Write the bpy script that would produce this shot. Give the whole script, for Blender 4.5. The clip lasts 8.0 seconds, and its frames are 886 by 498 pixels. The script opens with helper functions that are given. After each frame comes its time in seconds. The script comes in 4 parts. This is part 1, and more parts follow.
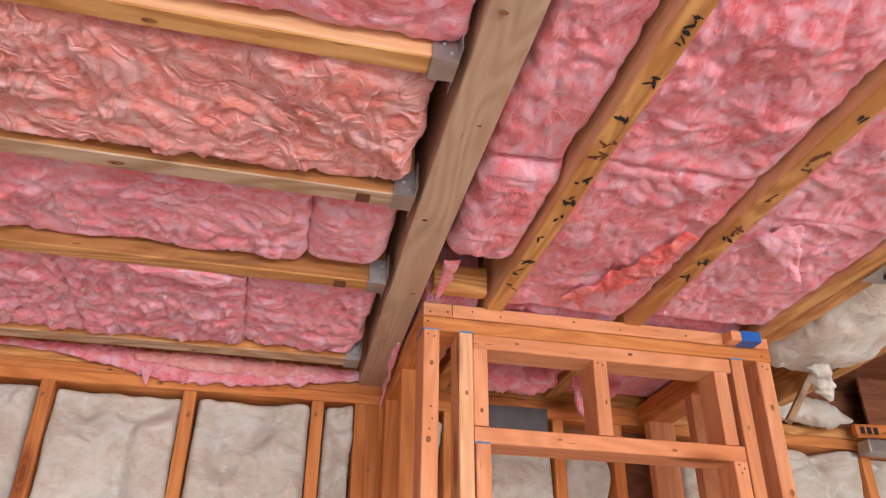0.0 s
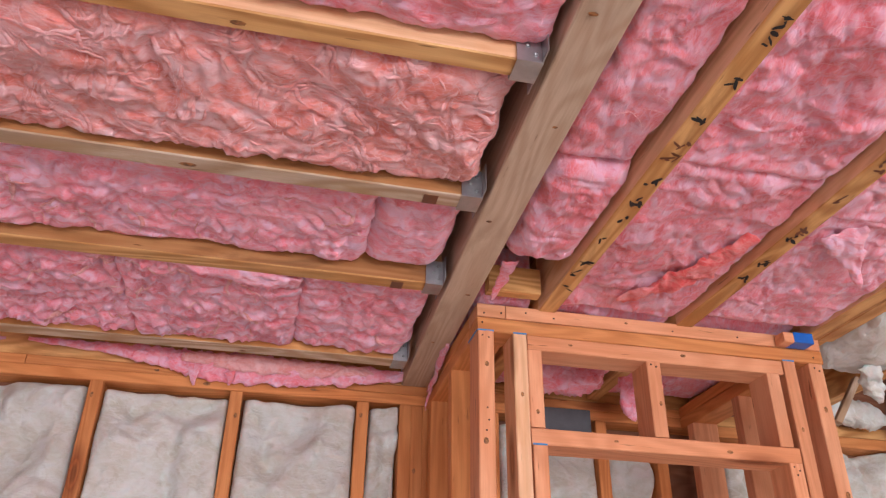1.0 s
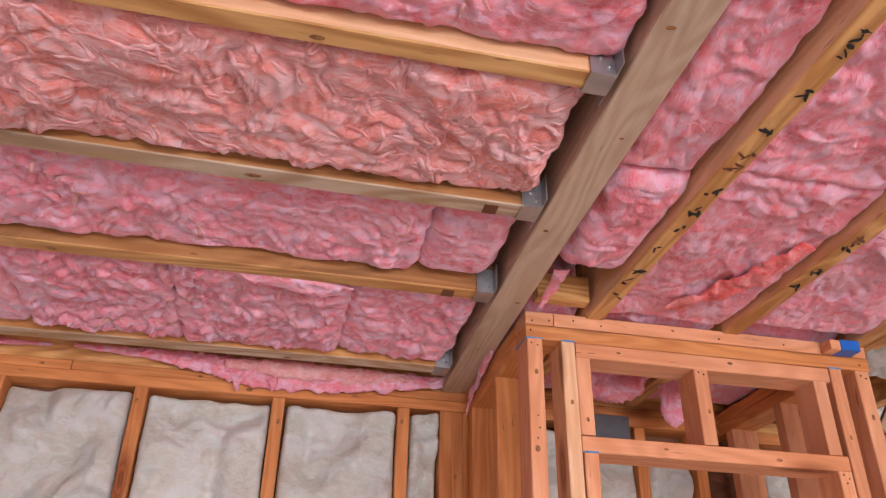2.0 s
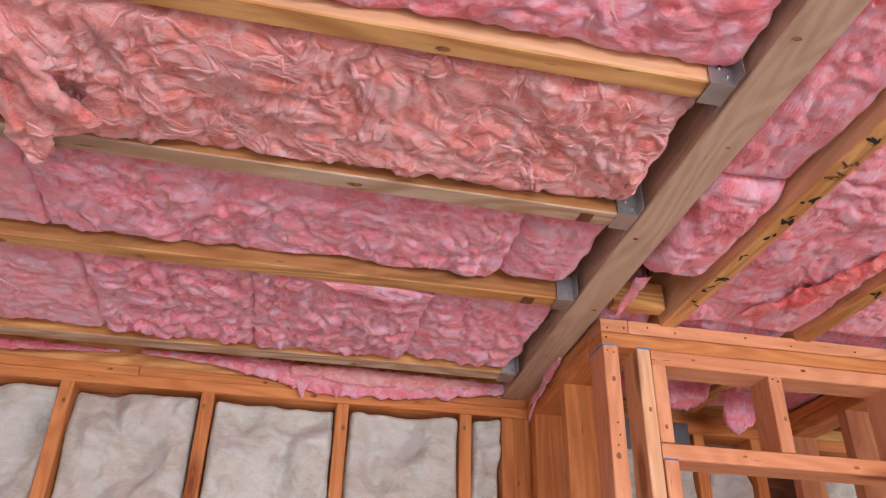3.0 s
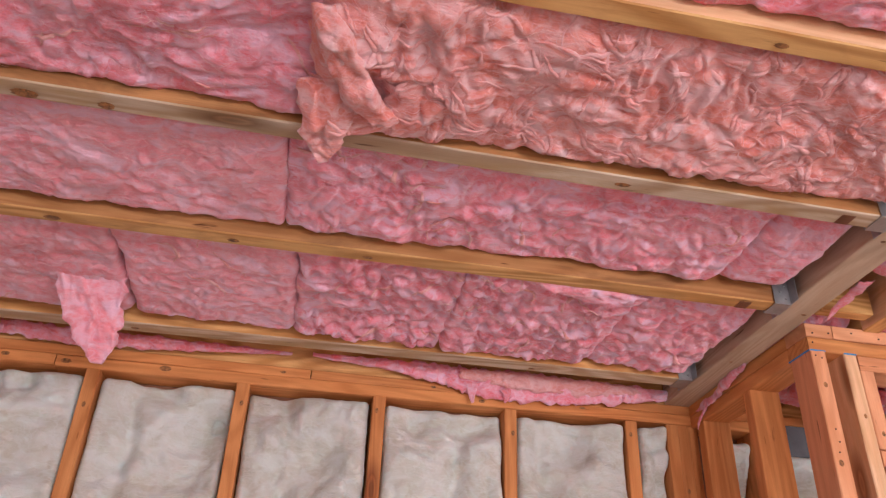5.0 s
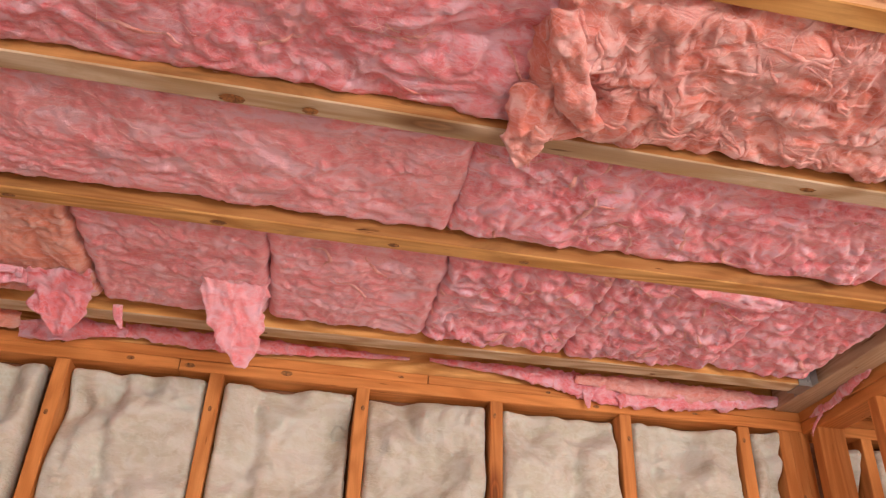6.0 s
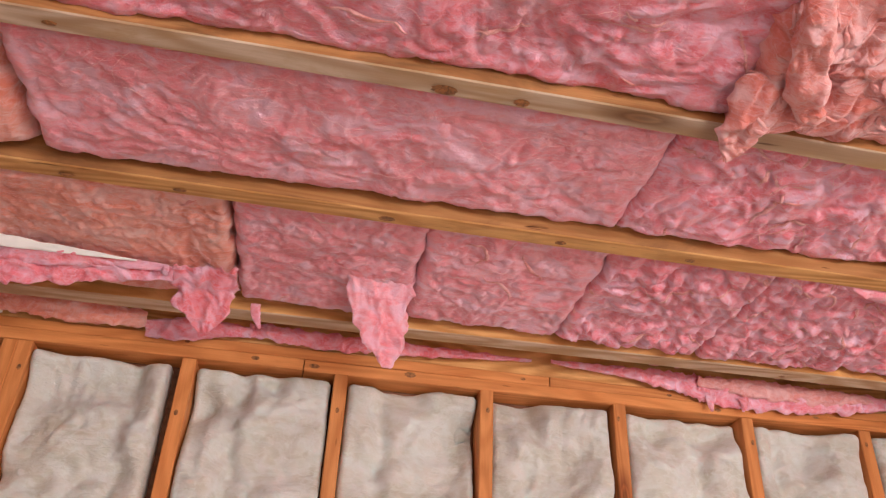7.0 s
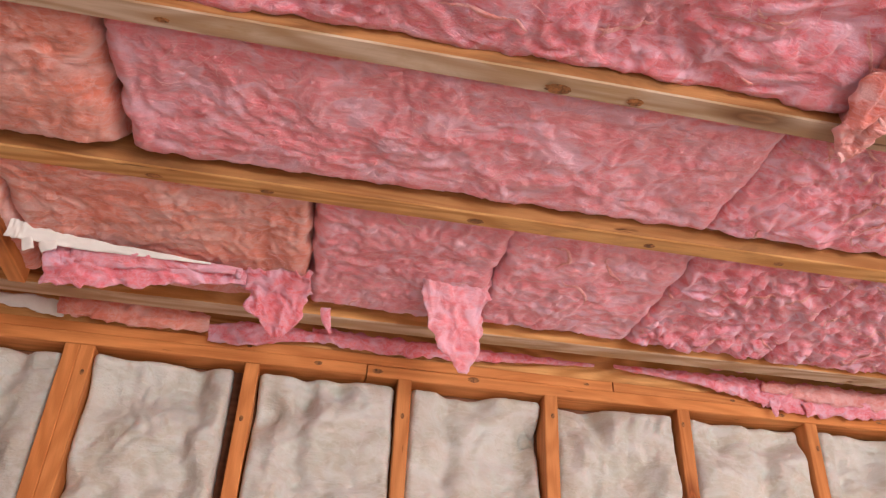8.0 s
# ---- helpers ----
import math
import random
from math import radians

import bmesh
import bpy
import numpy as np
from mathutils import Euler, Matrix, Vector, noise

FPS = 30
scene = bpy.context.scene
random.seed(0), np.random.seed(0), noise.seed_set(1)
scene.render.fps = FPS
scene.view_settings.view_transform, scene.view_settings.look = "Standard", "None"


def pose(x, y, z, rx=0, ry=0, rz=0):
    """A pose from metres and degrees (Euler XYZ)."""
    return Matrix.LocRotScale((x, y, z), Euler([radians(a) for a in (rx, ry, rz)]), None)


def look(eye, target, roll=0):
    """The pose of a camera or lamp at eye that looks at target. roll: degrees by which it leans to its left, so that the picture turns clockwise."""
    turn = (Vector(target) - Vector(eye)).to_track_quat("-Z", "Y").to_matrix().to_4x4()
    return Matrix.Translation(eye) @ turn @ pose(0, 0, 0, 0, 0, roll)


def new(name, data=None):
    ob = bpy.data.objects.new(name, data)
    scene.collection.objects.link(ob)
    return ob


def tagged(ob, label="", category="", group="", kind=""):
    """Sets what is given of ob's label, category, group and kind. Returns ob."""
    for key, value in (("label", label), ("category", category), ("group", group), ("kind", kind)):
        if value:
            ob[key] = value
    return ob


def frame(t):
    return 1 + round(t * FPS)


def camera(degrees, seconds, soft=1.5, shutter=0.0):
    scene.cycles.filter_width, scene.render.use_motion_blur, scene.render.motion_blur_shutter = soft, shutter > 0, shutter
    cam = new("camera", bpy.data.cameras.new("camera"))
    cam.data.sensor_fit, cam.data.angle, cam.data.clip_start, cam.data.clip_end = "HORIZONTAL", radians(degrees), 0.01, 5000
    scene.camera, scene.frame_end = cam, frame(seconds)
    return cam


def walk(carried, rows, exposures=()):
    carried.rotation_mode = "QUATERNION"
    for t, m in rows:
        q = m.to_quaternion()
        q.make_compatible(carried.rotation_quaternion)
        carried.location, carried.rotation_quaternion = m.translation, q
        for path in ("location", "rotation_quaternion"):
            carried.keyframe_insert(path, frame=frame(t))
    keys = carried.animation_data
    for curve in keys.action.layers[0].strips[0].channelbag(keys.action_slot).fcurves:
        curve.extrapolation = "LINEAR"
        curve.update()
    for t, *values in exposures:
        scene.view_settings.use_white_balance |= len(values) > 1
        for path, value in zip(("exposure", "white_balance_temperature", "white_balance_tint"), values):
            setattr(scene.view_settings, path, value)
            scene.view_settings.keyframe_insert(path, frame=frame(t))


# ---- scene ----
cam = camera(58.4, 8.0, soft=1.25)
PATH = [
    (0, (0.419, 0.582, 1.598), (0.808, 2.278, 2.584), 0.4),
    (0.5, (0.355, 0.596, 1.602), (0.732, 2.295, 2.587), 0.7),
    (1, (0.305, 0.608, 1.6), (0.676, 2.308, 2.586), 0.7),
    (2.5, (0.127, 0.623, 1.611), (0.467, 2.325, 2.605), 1.2),
    (3, (0.03, 0.64, 1.606), (0.363, 2.34, 2.606), 1.3),
    (3.5, (-0.061, 0.662, 1.602), (0.265, 2.361, 2.606), 1.5),
    (4, (-0.162, 0.691, 1.6), (0.155, 2.39, 2.607), 1.7),
    (5.5, (-0.585, 0.781, 1.582), (-0.299, 2.475, 2.606), 2.3),
    (6, (-0.754, 0.813, 1.575), (-0.473, 2.504, 2.605), 2.4),
    (6.5, (-0.924, 0.863, 1.57), (-0.647, 2.551, 2.607), 2.6),
    (7, (-1.089, 0.912, 1.56), (-0.818, 2.596, 2.605), 2.7),
    (7.5, (-1.238, 0.956, 1.562), (-0.967, 2.634, 2.615), 2.6),
    (8, (-1.267, 0.972, 1.565), (-0.991, 2.649, 2.62), 2.6),
]
# the clip's camera drifts in brightness and white balance
EXPOSURE = [(0, -0.08, 6900, 10), (0.5, -0.15, 6150, 10), (1, -0.15, 6150, 10), (2.5, -0.18, 6250, 10), (3, -0.15, 6250, 10), (3.5, -0.12, 5980, 10), (4, -0.12, 6100, 10),
            (5.5, -0.15, 6800, 10), (6, 0.02, 7900, 10), (6.5, 0.02, 7150, 10), (7, 0.05, 6950, 10), (7.5, 0.08, 6900, 10), (8, 0.12, 6950, 10)]
walk(cam, [(t, look(eye, target, roll)) for t, eye, target, roll in PATH], EXPOSURE)

# ---- light: daylight through two openings in the unseen walls ----
world = bpy.data.worlds.new("sky")
scene.world = world
world.use_nodes = True
wt = world.node_tree
sky = wt.nodes.new("ShaderNodeTexSky")
sky.sky_type = "NISHITA"
sky.sun_disc = False
sky.sun_elevation, sky.sun_rotation = radians(40), radians(198)
wt.links.new(sky.outputs[0], wt.nodes["Background"].inputs[0])
wt.nodes["Background"].inputs[1].default_value = 0.12


def lamp(name, kind, energy, m, color, size=0.1, size_y=0.1):
    data = bpy.data.lights.new(name, kind)
    data.energy, data.color = energy, color
    if kind == "AREA":
        data.shape, data.size, data.size_y = "RECTANGLE", size, size_y
    else:
        data.angle = radians(0.5)
    ob = new(name, data)
    ob.matrix_world = m
    return ob


lamp("sun", "SUN", 3.0, look((-3, -9, 8), (0, 0, 0)), (1.0, 0.94, 0.86))
lamp("west_daylight", "AREA", 30, look((-4.15, -1.9, 1.25), (0, -1.7, 0.6)), (1.0, 0.965, 1.0), 2.4, 2.0)
lamp("south_daylight", "AREA", 350, look((1.25, -3.35, 1.25), (1.25, -1.1, -0.6)), (1.0, 0.965, 1.0), 3.7, 1.9)


# ---- materials ----
def node_mat(name):
    m = bpy.data.materials.new(name)
    m.use_nodes = True
    t = m.node_tree
    return m, t, t.nodes["Principled BSDF"]


def add(t, kind, **inputs):
    n = t.nodes.new(kind)
    for key, value in inputs.items():
        n.inputs[key.replace("_", " ")].default_value = value
    return n


def ramp(t, fac, stops):
    r = t.nodes.new("ShaderNodeValToRGB")
    e = r.color_ramp.elements
    while len(e) < len(stops):
        e.new(0.5)
    for el, (p, c) in zip(e, stops):
        el.position, el.color = p, (*c, 1)
    t.links.new(fac, r.inputs[0])
    return r.outputs[0]


def mix(t, fac, a, b, mode="MIX"):
    n = t.nodes.new("ShaderNodeMix")
    n.data_type, n.blend_type = "RGBA", mode
    for sock, v in ((n.inputs[0], fac), (n.inputs[6], a), (n.inputs[7], b)):
        if isinstance(v, (int, float)):
            sock.default_value = v
        elif isinstance(v, tuple):
            sock.default_value = (*v, 1)
        else:
            t.links.new(v, sock)
    return n.outputs[2]


def coords(t, scale, shift=17.0):
    """Object coordinates, scaled, with a shift of its own for each object."""
    tc, oi = t.nodes.new("ShaderNodeTexCoord"), t.nodes.new("ShaderNodeObjectInfo")
    mul = t.nodes.new("ShaderNodeMath")
    mul.operation = "MULTIPLY"
    mul.inputs[1].default_value = shift
    t.links.new(oi.outputs["Random"], mul.inputs[0])
    sh = t.nodes.new("ShaderNodeVectorMath")
    sh.operation = "ADD"
    t.links.new(tc.outputs["Object"], sh.inputs[0])
    t.links.new(mul.outputs[0], sh.inputs[1])
    mp = t.nodes.new("ShaderNodeMapping")
    mp.inputs["Scale"].default_value = scale
    t.links.new(sh.outputs[0], mp.inputs[0])
    return mp.outputs[0], oi.outputs["Random"]


def tex(t, vec, scale, detail=4.0, rough=0.55, distort=0.0):
    n = add(t, "ShaderNodeTexNoise", Scale=scale, Detail=detail, Roughness=rough, Distortion=distort)
    t.links.new(vec, n.inputs["Vector"])
    return n.outputs[0]


def bump(t, bsdf, heights):
    """A chain of bumps: (height, strength, distance)."""
    last = None
    for h, strength, dist in heights:
        b = add(t, "ShaderNodeBump", Strength=strength, Distance=dist)
        t.links.new(h, b.inputs["Height"])
        if last:
            t.links.new(last, b.inputs["Normal"])
        last = b.outputs[0]
    t.links.new(last, bsdf.inputs["Normal"])


def stretch(t, v, scale):
    m = t.nodes.new("ShaderNodeMapping")
    m.inputs["Scale"].default_value = scale
    t.links.new(v, m.inputs[0])
    return m.outputs[0]


def calc(t, op, a, b):
    n = t.nodes.new("ShaderNodeMath")
    n.operation = op
    t.links.new(a, n.inputs[0])
    n.inputs[1].default_value = b
    return n.outputs[0]


def wood(name, light, dark, stain, stain_amount=0.35, knots=True, gloss=0.62, figure=0.5, flecks=0.7):
    """Sawn softwood, its length along local x: cathedral figure, fine fibre, mill stains, pitch flecks, knots."""
    m, t, b = node_mat(name)
    v, rnd = coords(t, (1.0, 1.0, 1.0))
    # growth rings: contour lines of a field drawn out along the board
    field = tex(t, stretch(t, v, (0.8, 6.0, 6.0)), 1.6, 1.5, 0.4, 0.35)
    ring = calc(t, "SINE", calc(t, "MULTIPLY", field, 70.0), 0.0)
    ring = calc(t, "ADD", calc(t, "MULTIPLY", ring, 0.5), 0.5)
    tone = tex(t, stretch(t, v, (1.2, 9.0, 9.0)), 1.5, 4, 0.55, 0.6)
    fibre = tex(t, stretch(t, v, (7, 190, 190)), 1.5, 3, 0.6)
    col = ramp(t, tone, [(0.3, dark), (0.66, light)])
    col = mix(t, figure, col, ramp(t, ring, [(0.1, (1, 1, 1)), (0.95, (0.64, 0.49, 0.36))]), "MULTIPLY")
    col = mix(t, 0.35, col, ramp(t, fibre, [(0.3, (0.76, 0.70, 0.64)), (0.6, (1, 1, 1))]), "MULTIPLY")
    patch = ramp(t, tex(t, stretch(t, v, (1.2, 5.0, 5.0)), 4.0, 5, 0.6, 0.8), [(0.48, (0, 0, 0)), (0.7, (1, 1, 1))])
    col = mix(t, calc(t, "MULTIPLY", patch, stain_amount), col, stain)
    col = mix(t, 0.8, col, ramp(t, rnd, [(0.0, (0.88, 0.86, 0.85)), (0.5, (1, 1, 1)), (1.0, (1.08, 1.03, 0.99))]), "MULTIPLY")
    pitch = ramp(t, tex(t, stretch(t, v, (9, 75, 75)), 1.0, 2, 0.5), [(0.24, (0.2, 0.1, 0.06)), (0.3, (1, 1, 1))])
    col = mix(t, flecks, col, pitch, "MULTIPLY")
    if knots:
        vor = t.nodes.new("ShaderNodeTexVoronoi")
        vor.inputs["Scale"].default_value = 1.0
        t.links.new(stretch(t, v, (2.0, 7, 7)), vor.inputs["Vector"])
        k = ramp(t, vor.outputs["Distance"], [(0.04, (0.22, 0.12, 0.07)), (0.07, (0.55, 0.36, 0.24)), (0.09, (0.32, 0.18, 0.11)), (0.2, (1, 1, 1))])
        col = mix(t, 0.8, col, k, "MULTIPLY")
    t.links.new(col, b.inputs["Base Color"])
    b.inputs["Roughness"].default_value = gloss
    b.inputs["Specular IOR Level"].default_value = 0.25
    bump(t, b, [(fibre, 0.3, 0.0012), (tone, 0.2, 0.002)])
    return m


def wool(name, deep, mid, pale, blotch, blotch_amount=0.5, scale=1.0, crease=0.6, scatter=0.55):
    """Glass wool: broad drifts of tone, soft bleached clouds, specks of painted crevice shade and drawn-out streaks of
    fibre.
    """
    m, t, b = node_mat(name)
    v, rnd = coords(t, (1.0, 1.0, 1.0), 31.0)
    drift = tex(t, v, 8.0 * scale, 3, 0.5, 1.2)
    col = ramp(t, drift, [(0.28, tuple((d + 2 * q) / 3 for d, q in zip(deep, mid))), (0.47, mid), (0.7, pale)])
    # soft clouds where the binder dye is thin
    cloud = ramp(t, tex(t, stretch(t, v, (0.8, 1.2, 1.0)), 21.0 * scale, 2.5, 0.5, 1.1), [(0.47, (0, 0, 0)), (0.64, (1, 1, 1))])
    col = mix(t, calc(t, "MULTIPLY", cloud, blotch_amount), col, blotch)
    # small specks of the deep colour: crevice shade painted in at random
    crevice = ramp(t, tex(t, v, 30.0 * scale, 3, 0.55, 1.6), [(0.3, (1, 1, 1)), (0.42, (0, 0, 0))])
    col = mix(t, calc(t, "MULTIPLY", crevice, crease), col, deep)
    # streaks of combed fibre
    streak = tex(t, stretch(t, v, (0.55, 1.6, 1.0)), 60.0 * scale, 4, 0.6, 2.2)
    col = mix(t, calc(t, "MULTIPLY", ramp(t, streak, [(0.52, (0, 0, 0)), (0.72, (1, 1, 1))]), 0.5), col, blotch)
    col = mix(t, calc(t, "MULTIPLY", ramp(t, streak, [(0.28, (1, 1, 1)), (0.46, (0, 0, 0))]), 0.35 * crease), col, deep)
    # curled pale filaments: thin bands round the middle of a swirling field
    for size, amount in ((11.0, 0.32), (24.0, 0.28)):
        swirl = tex(t, stretch(t, v, (0.8, 1.2, 1.0)), size * scale, 3, 0.5, 1.8)
        thread = ramp(t, swirl, [(0.46, (0, 0, 0)), (0.495, (1, 1, 1)), (0.505, (1, 1, 1)), (0.54, (0, 0, 0))])
        col = mix(t, calc(t, "MULTIPLY", thread, amount), col, blotch)
    fine = tex(t, v, 240.0, 3, 0.6, 1.5)
    col = mix(t, 1.0, col, ramp(t, rnd, [(0.0, (0.95, 0.94, 0.94)), (1.0, (1.03, 1.04, 1.05))]), "MULTIPLY")
    t.links.new(col, b.inputs["Base Color"])
    b.inputs["Roughness"].default_value = 0.95
    b.inputs["Specular IOR Level"].default_value = 0.05
    b.inputs["Sheen Weight"].default_value = 0.15
    b.inputs["Subsurface Weight"].default_value = scatter
    b.inputs["Subsurface Radius"].default_value = (1.0, 0.6, 0.55)
    b.inputs["Subsurface Scale"].default_value = 0.016
    bump(t, b, [(drift, 0.1, 0.02), (streak, 0.8, 0.006), (fine, 0.5, 0.002)])
    return m


def plain(name, color, rough, metal=0.0, vary=0.18, scale=14.0):
    m, t, b = node_mat(name)
    v, rnd = coords(t, (1, 1, 1))
    n = tex(t, v, scale, 5, 0.6, 0.4)
    lo, hi = tuple(c * (1 - vary) for c in color), tuple(min(1, c * (1 + vary)) for c in color)
    t.links.new(ramp(t, n, [(0.35, lo), (0.65, hi)]), b.inputs["Base Color"])
    b.inputs["Roughness"].default_value, b.inputs["Metallic"].default_value = rough, metal
    bump(t, b, [(tex(t, v, scale * 8, 3), 0.2, 0.001)])
    return m


FIR = wood("fir_orange", (0.76, 0.33, 0.12), (0.62, 0.225, 0.07), (0.45, 0.155, 0.05), 0.35, figure=0.42)
FIR_PALE = wood("fir_pale", (0.77, 0.38, 0.215), (0.69, 0.285, 0.135), (0.58, 0.225, 0.095), 0.35, figure=0.3)
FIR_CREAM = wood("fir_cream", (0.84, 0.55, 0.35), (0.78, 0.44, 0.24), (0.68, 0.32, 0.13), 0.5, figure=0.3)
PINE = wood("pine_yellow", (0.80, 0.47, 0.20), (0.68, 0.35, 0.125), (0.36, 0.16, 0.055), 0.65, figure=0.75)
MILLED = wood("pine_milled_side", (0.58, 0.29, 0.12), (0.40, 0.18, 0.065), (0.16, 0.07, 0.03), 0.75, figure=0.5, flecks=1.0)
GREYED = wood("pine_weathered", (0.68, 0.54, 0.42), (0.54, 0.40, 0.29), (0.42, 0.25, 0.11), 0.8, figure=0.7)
GIRDER = wood("girder_weathered", (0.60, 0.46, 0.35), (0.50, 0.365, 0.265), (0.38, 0.27, 0.19), 0.5, knots=False, figure=0.35)
PLY = wood("plywood", (0.30, 0.13, 0.07), (0.2, 0.08, 0.045), (0.14, 0.06, 0.04), 0.4, knots=False)
PINK = wool("pink_wool", (0.78, 0.14, 0.17), (0.88, 0.275, 0.33), (0.92, 0.39, 0.45), (0.88, 0.55, 0.69), 0.8)
BLUSH = wool("blush_wool", (0.80, 0.19, 0.22), (0.89, 0.315, 0.36), (0.92, 0.405, 0.455), (0.89, 0.55, 0.67), 0.8, 0.8, 0.35)
ROSE = wool("rose_wool", (0.72, 0.11, 0.135), (0.83, 0.225, 0.26), (0.88, 0.34, 0.385), (0.83, 0.50, 0.63), 0.8, 0.85, 0.6)
PEACH = wool("peach_wool", (0.64, 0.12, 0.08), (0.80, 0.26, 0.225), (0.85, 0.36, 0.33), (0.88, 0.55, 0.58), 0.8, 0.85, 0.5)
SALMON = wool("salmon_wool", (0.72, 0.16, 0.09), (0.86, 0.32, 0.25), (0.90, 0.42, 0.35), (0.90, 0.58, 0.57), 0.7, 0.7, 0.5)
LOCK = wool("pale_wool", (0.70, 0.20, 0.18), (0.80, 0.30, 0.28), (0.86, 0.42, 0.40), (0.88, 0.56, 0.58), 0.5, 1.0, 0.4, 0.0)
HOT = wool("red_wool", (0.70, 0.05, 0.05), (0.83, 0.13, 0.13), (0.87, 0.25, 0.24), (0.9, 0.42, 0.42), 0.4)
WHITE = wool("white_wool", (0.42, 0.35, 0.24), (0.58, 0.55, 0.485), (0.65, 0.63, 0.59), (0.70, 0.70, 0.685), 0.7, 0.5, 0.3)
HAIR = plain("pink_fibre", (0.88, 0.54, 0.55), 0.9, 0.0, 0.1)
KNOT = plain("knot_wood", (0.27, 0.105, 0.032), 0.6, 0.0, 0.6, 120.0)
RESIN = plain("resin_stain", (0.16, 0.05, 0.02), 0.5)
STEEL = plain("galvanised_steel", (0.42, 0.43, 0.44), 0.42, 0.85)
DARK_SHEET = plain("dark_sheet", (0.10, 0.10, 0.11), 0.6)
BLUE = plain("blue_plastic", (0.01, 0.12, 0.48), 0.4)
CHALK = plain("blue_chalk", (0.05, 0.22, 0.5), 0.9)
INK = plain("black_ink", (0.018, 0.014, 0.012), 0.8)
PAPER = plain("white_foam", (0.8, 0.79, 0.77), 0.85, 0.0, 0.06)
CONCRETE = plain("concrete", (0.55, 0.52, 0.48), 0.85)
BOARD = plain("plasterboard", (0.66, 0.62, 0.57), 0.9)
SOIL = plain("bare_ground", (0.24, 0.2, 0.16), 0.95)


# ---- building helpers ----
def world_of(ob):
    return world_of(ob.parent) @ ob.matrix_basis if ob.parent else ob.matrix_basis


def link(name, bm, material, parent=None, m=None, label="", smooth=False):
    me = bpy.data.meshes.new(name)
    bm.to_mesh(me)
    bm.free()
    me.materials.append(material)
    if smooth:
        me.polygons.foreach_set("use_smooth", [True] * len(me.polygons))
    ob = new(name, me)
    m = m or Matrix()
    if parent:
        ob.parent = parent
        ob.matrix_basis = world_of(parent).inverted() @ m
    else:
        ob.matrix_basis = m
    if label:
        ob["label"] = label
    return ob


def group_at(name, place):
    ob = new(name)
    ob.empty_display_size = 0.05
    ob.matrix_basis = Matrix.Translation(place)
    return ob


def box_mesh(size, chamfer=0.002, centre=(0, 0, 0)):
    bm = bmesh.new()
    bmesh.ops.create_cube(bm, size=1.0, matrix=Matrix.Translation(centre) @ Matrix.Diagonal((*size, 1)))
    if chamfer:
        bmesh.ops.bevel(bm, geom=bm.edges[:], offset=chamfer, segments=2, profile=0.5, affect="EDGES")
    return bm


def along(p0, p1):
    """A pose at the middle of p0 to p1 with local x along it; local y stays level."""
    p0, p1 = Vector(p0), Vector(p1)
    x = (p1 - p0).normalized()
    if abs(x.z) > 0.9:
        y = Vector((1, 0, 0))
        z = x.cross(y).normalized()
        y = z.cross(x)
    else:
        z = (Vector((0, 0, 1)) - x * x.z).normalized()
        y = z.cross(x)
    m = Matrix((x, y, z)).transposed().to_4x4()
    m.translation = (p0 + p1) / 2
    return m, (p1 - p0).length


def lumber(name, p0, p1, w, h, material, parent=None, label="", chamfer=0.0025, under=None):
    """A sawn board on the axis p0 to p1: w across (along x for an upright), h deep; sides very slightly bowed."""
    m, length = along(p0, p1)
    bm = bmesh.new()
    n = max(2, int(length / 0.12))
    rnd = random.Random(hash((round(p0[0] * 1000), round(p0[1] * 1000), round(p0[2] * 1000))) & 0xFFFF)
    ph, amp = rnd.uniform(0, 6), min(0.0015, length * 0.0006)
    c = chamfer
    prof = [(-w / 2 + c, -h / 2), (w / 2 - c, -h / 2), (w / 2, -h / 2 + c), (w / 2, h / 2 - c),
            (w / 2 - c, h / 2), (-w / 2 + c, h / 2), (-w / 2, h / 2 - c), (-w / 2, -h / 2 + c)]
    rings = []
    for i in range(n + 1):
        u = -length / 2 + length * i / n
        dy, dz = amp * math.sin(ph + u * 3.1), amp * math.cos(ph * 2 + u * 2.3)
        rings.append([bm.verts.new((u, y + dy + rnd.uniform(-3e-4, 3e-4), z + dz + rnd.uniform(-3e-4, 3e-4))) for y, z in prof])
    for a, b in zip(rings, rings[1:]):
        for k in range(8):
            bm.faces.new((a[k], b[k], b[(k + 1) % 8], a[(k + 1) % 8]))
    bm.faces.new(rings[0])
    bm.faces.new(rings[-1][::-1])
    bmesh.ops.recalc_face_normals(bm, faces=bm.faces[:])
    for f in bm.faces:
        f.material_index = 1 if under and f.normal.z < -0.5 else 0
    ob = link(name, bm, material, parent, m, label)
    if under:
        ob.data.materials.append(under)
    return ob


def relief(p, seed, low, fold, fine, freq):
    """Height of a felted surface: soft swells, puffed clumps parted by creases, small tufts."""
    q = Vector((p[0] * freq + seed, p[1] * freq - seed * 0.7, seed * 1.3))
    q = q + noise.noise_vector(q * 6.0) * 0.07 + noise.noise_vector(q * 17.0) * 0.022
    h = low * noise.noise(q * 6.0) + 0.4 * low * noise.noise(q * 13.0)
    c1 = abs(noise.noise(q * 13.0 + Vector((3, 1, 2))))
    c2 = abs(noise.noise(q * 27.0 + Vector((9, 4, 1))))
    c3 = abs(noise.noise(Vector((q.x * 60, q.y * 60, q.z))))
    return h + fold * (1.0 * min(c1, 0.42) + 0.95 * min(c2, 0.4) - 0.5) + fine * (1.7 * c3 - 0.5)


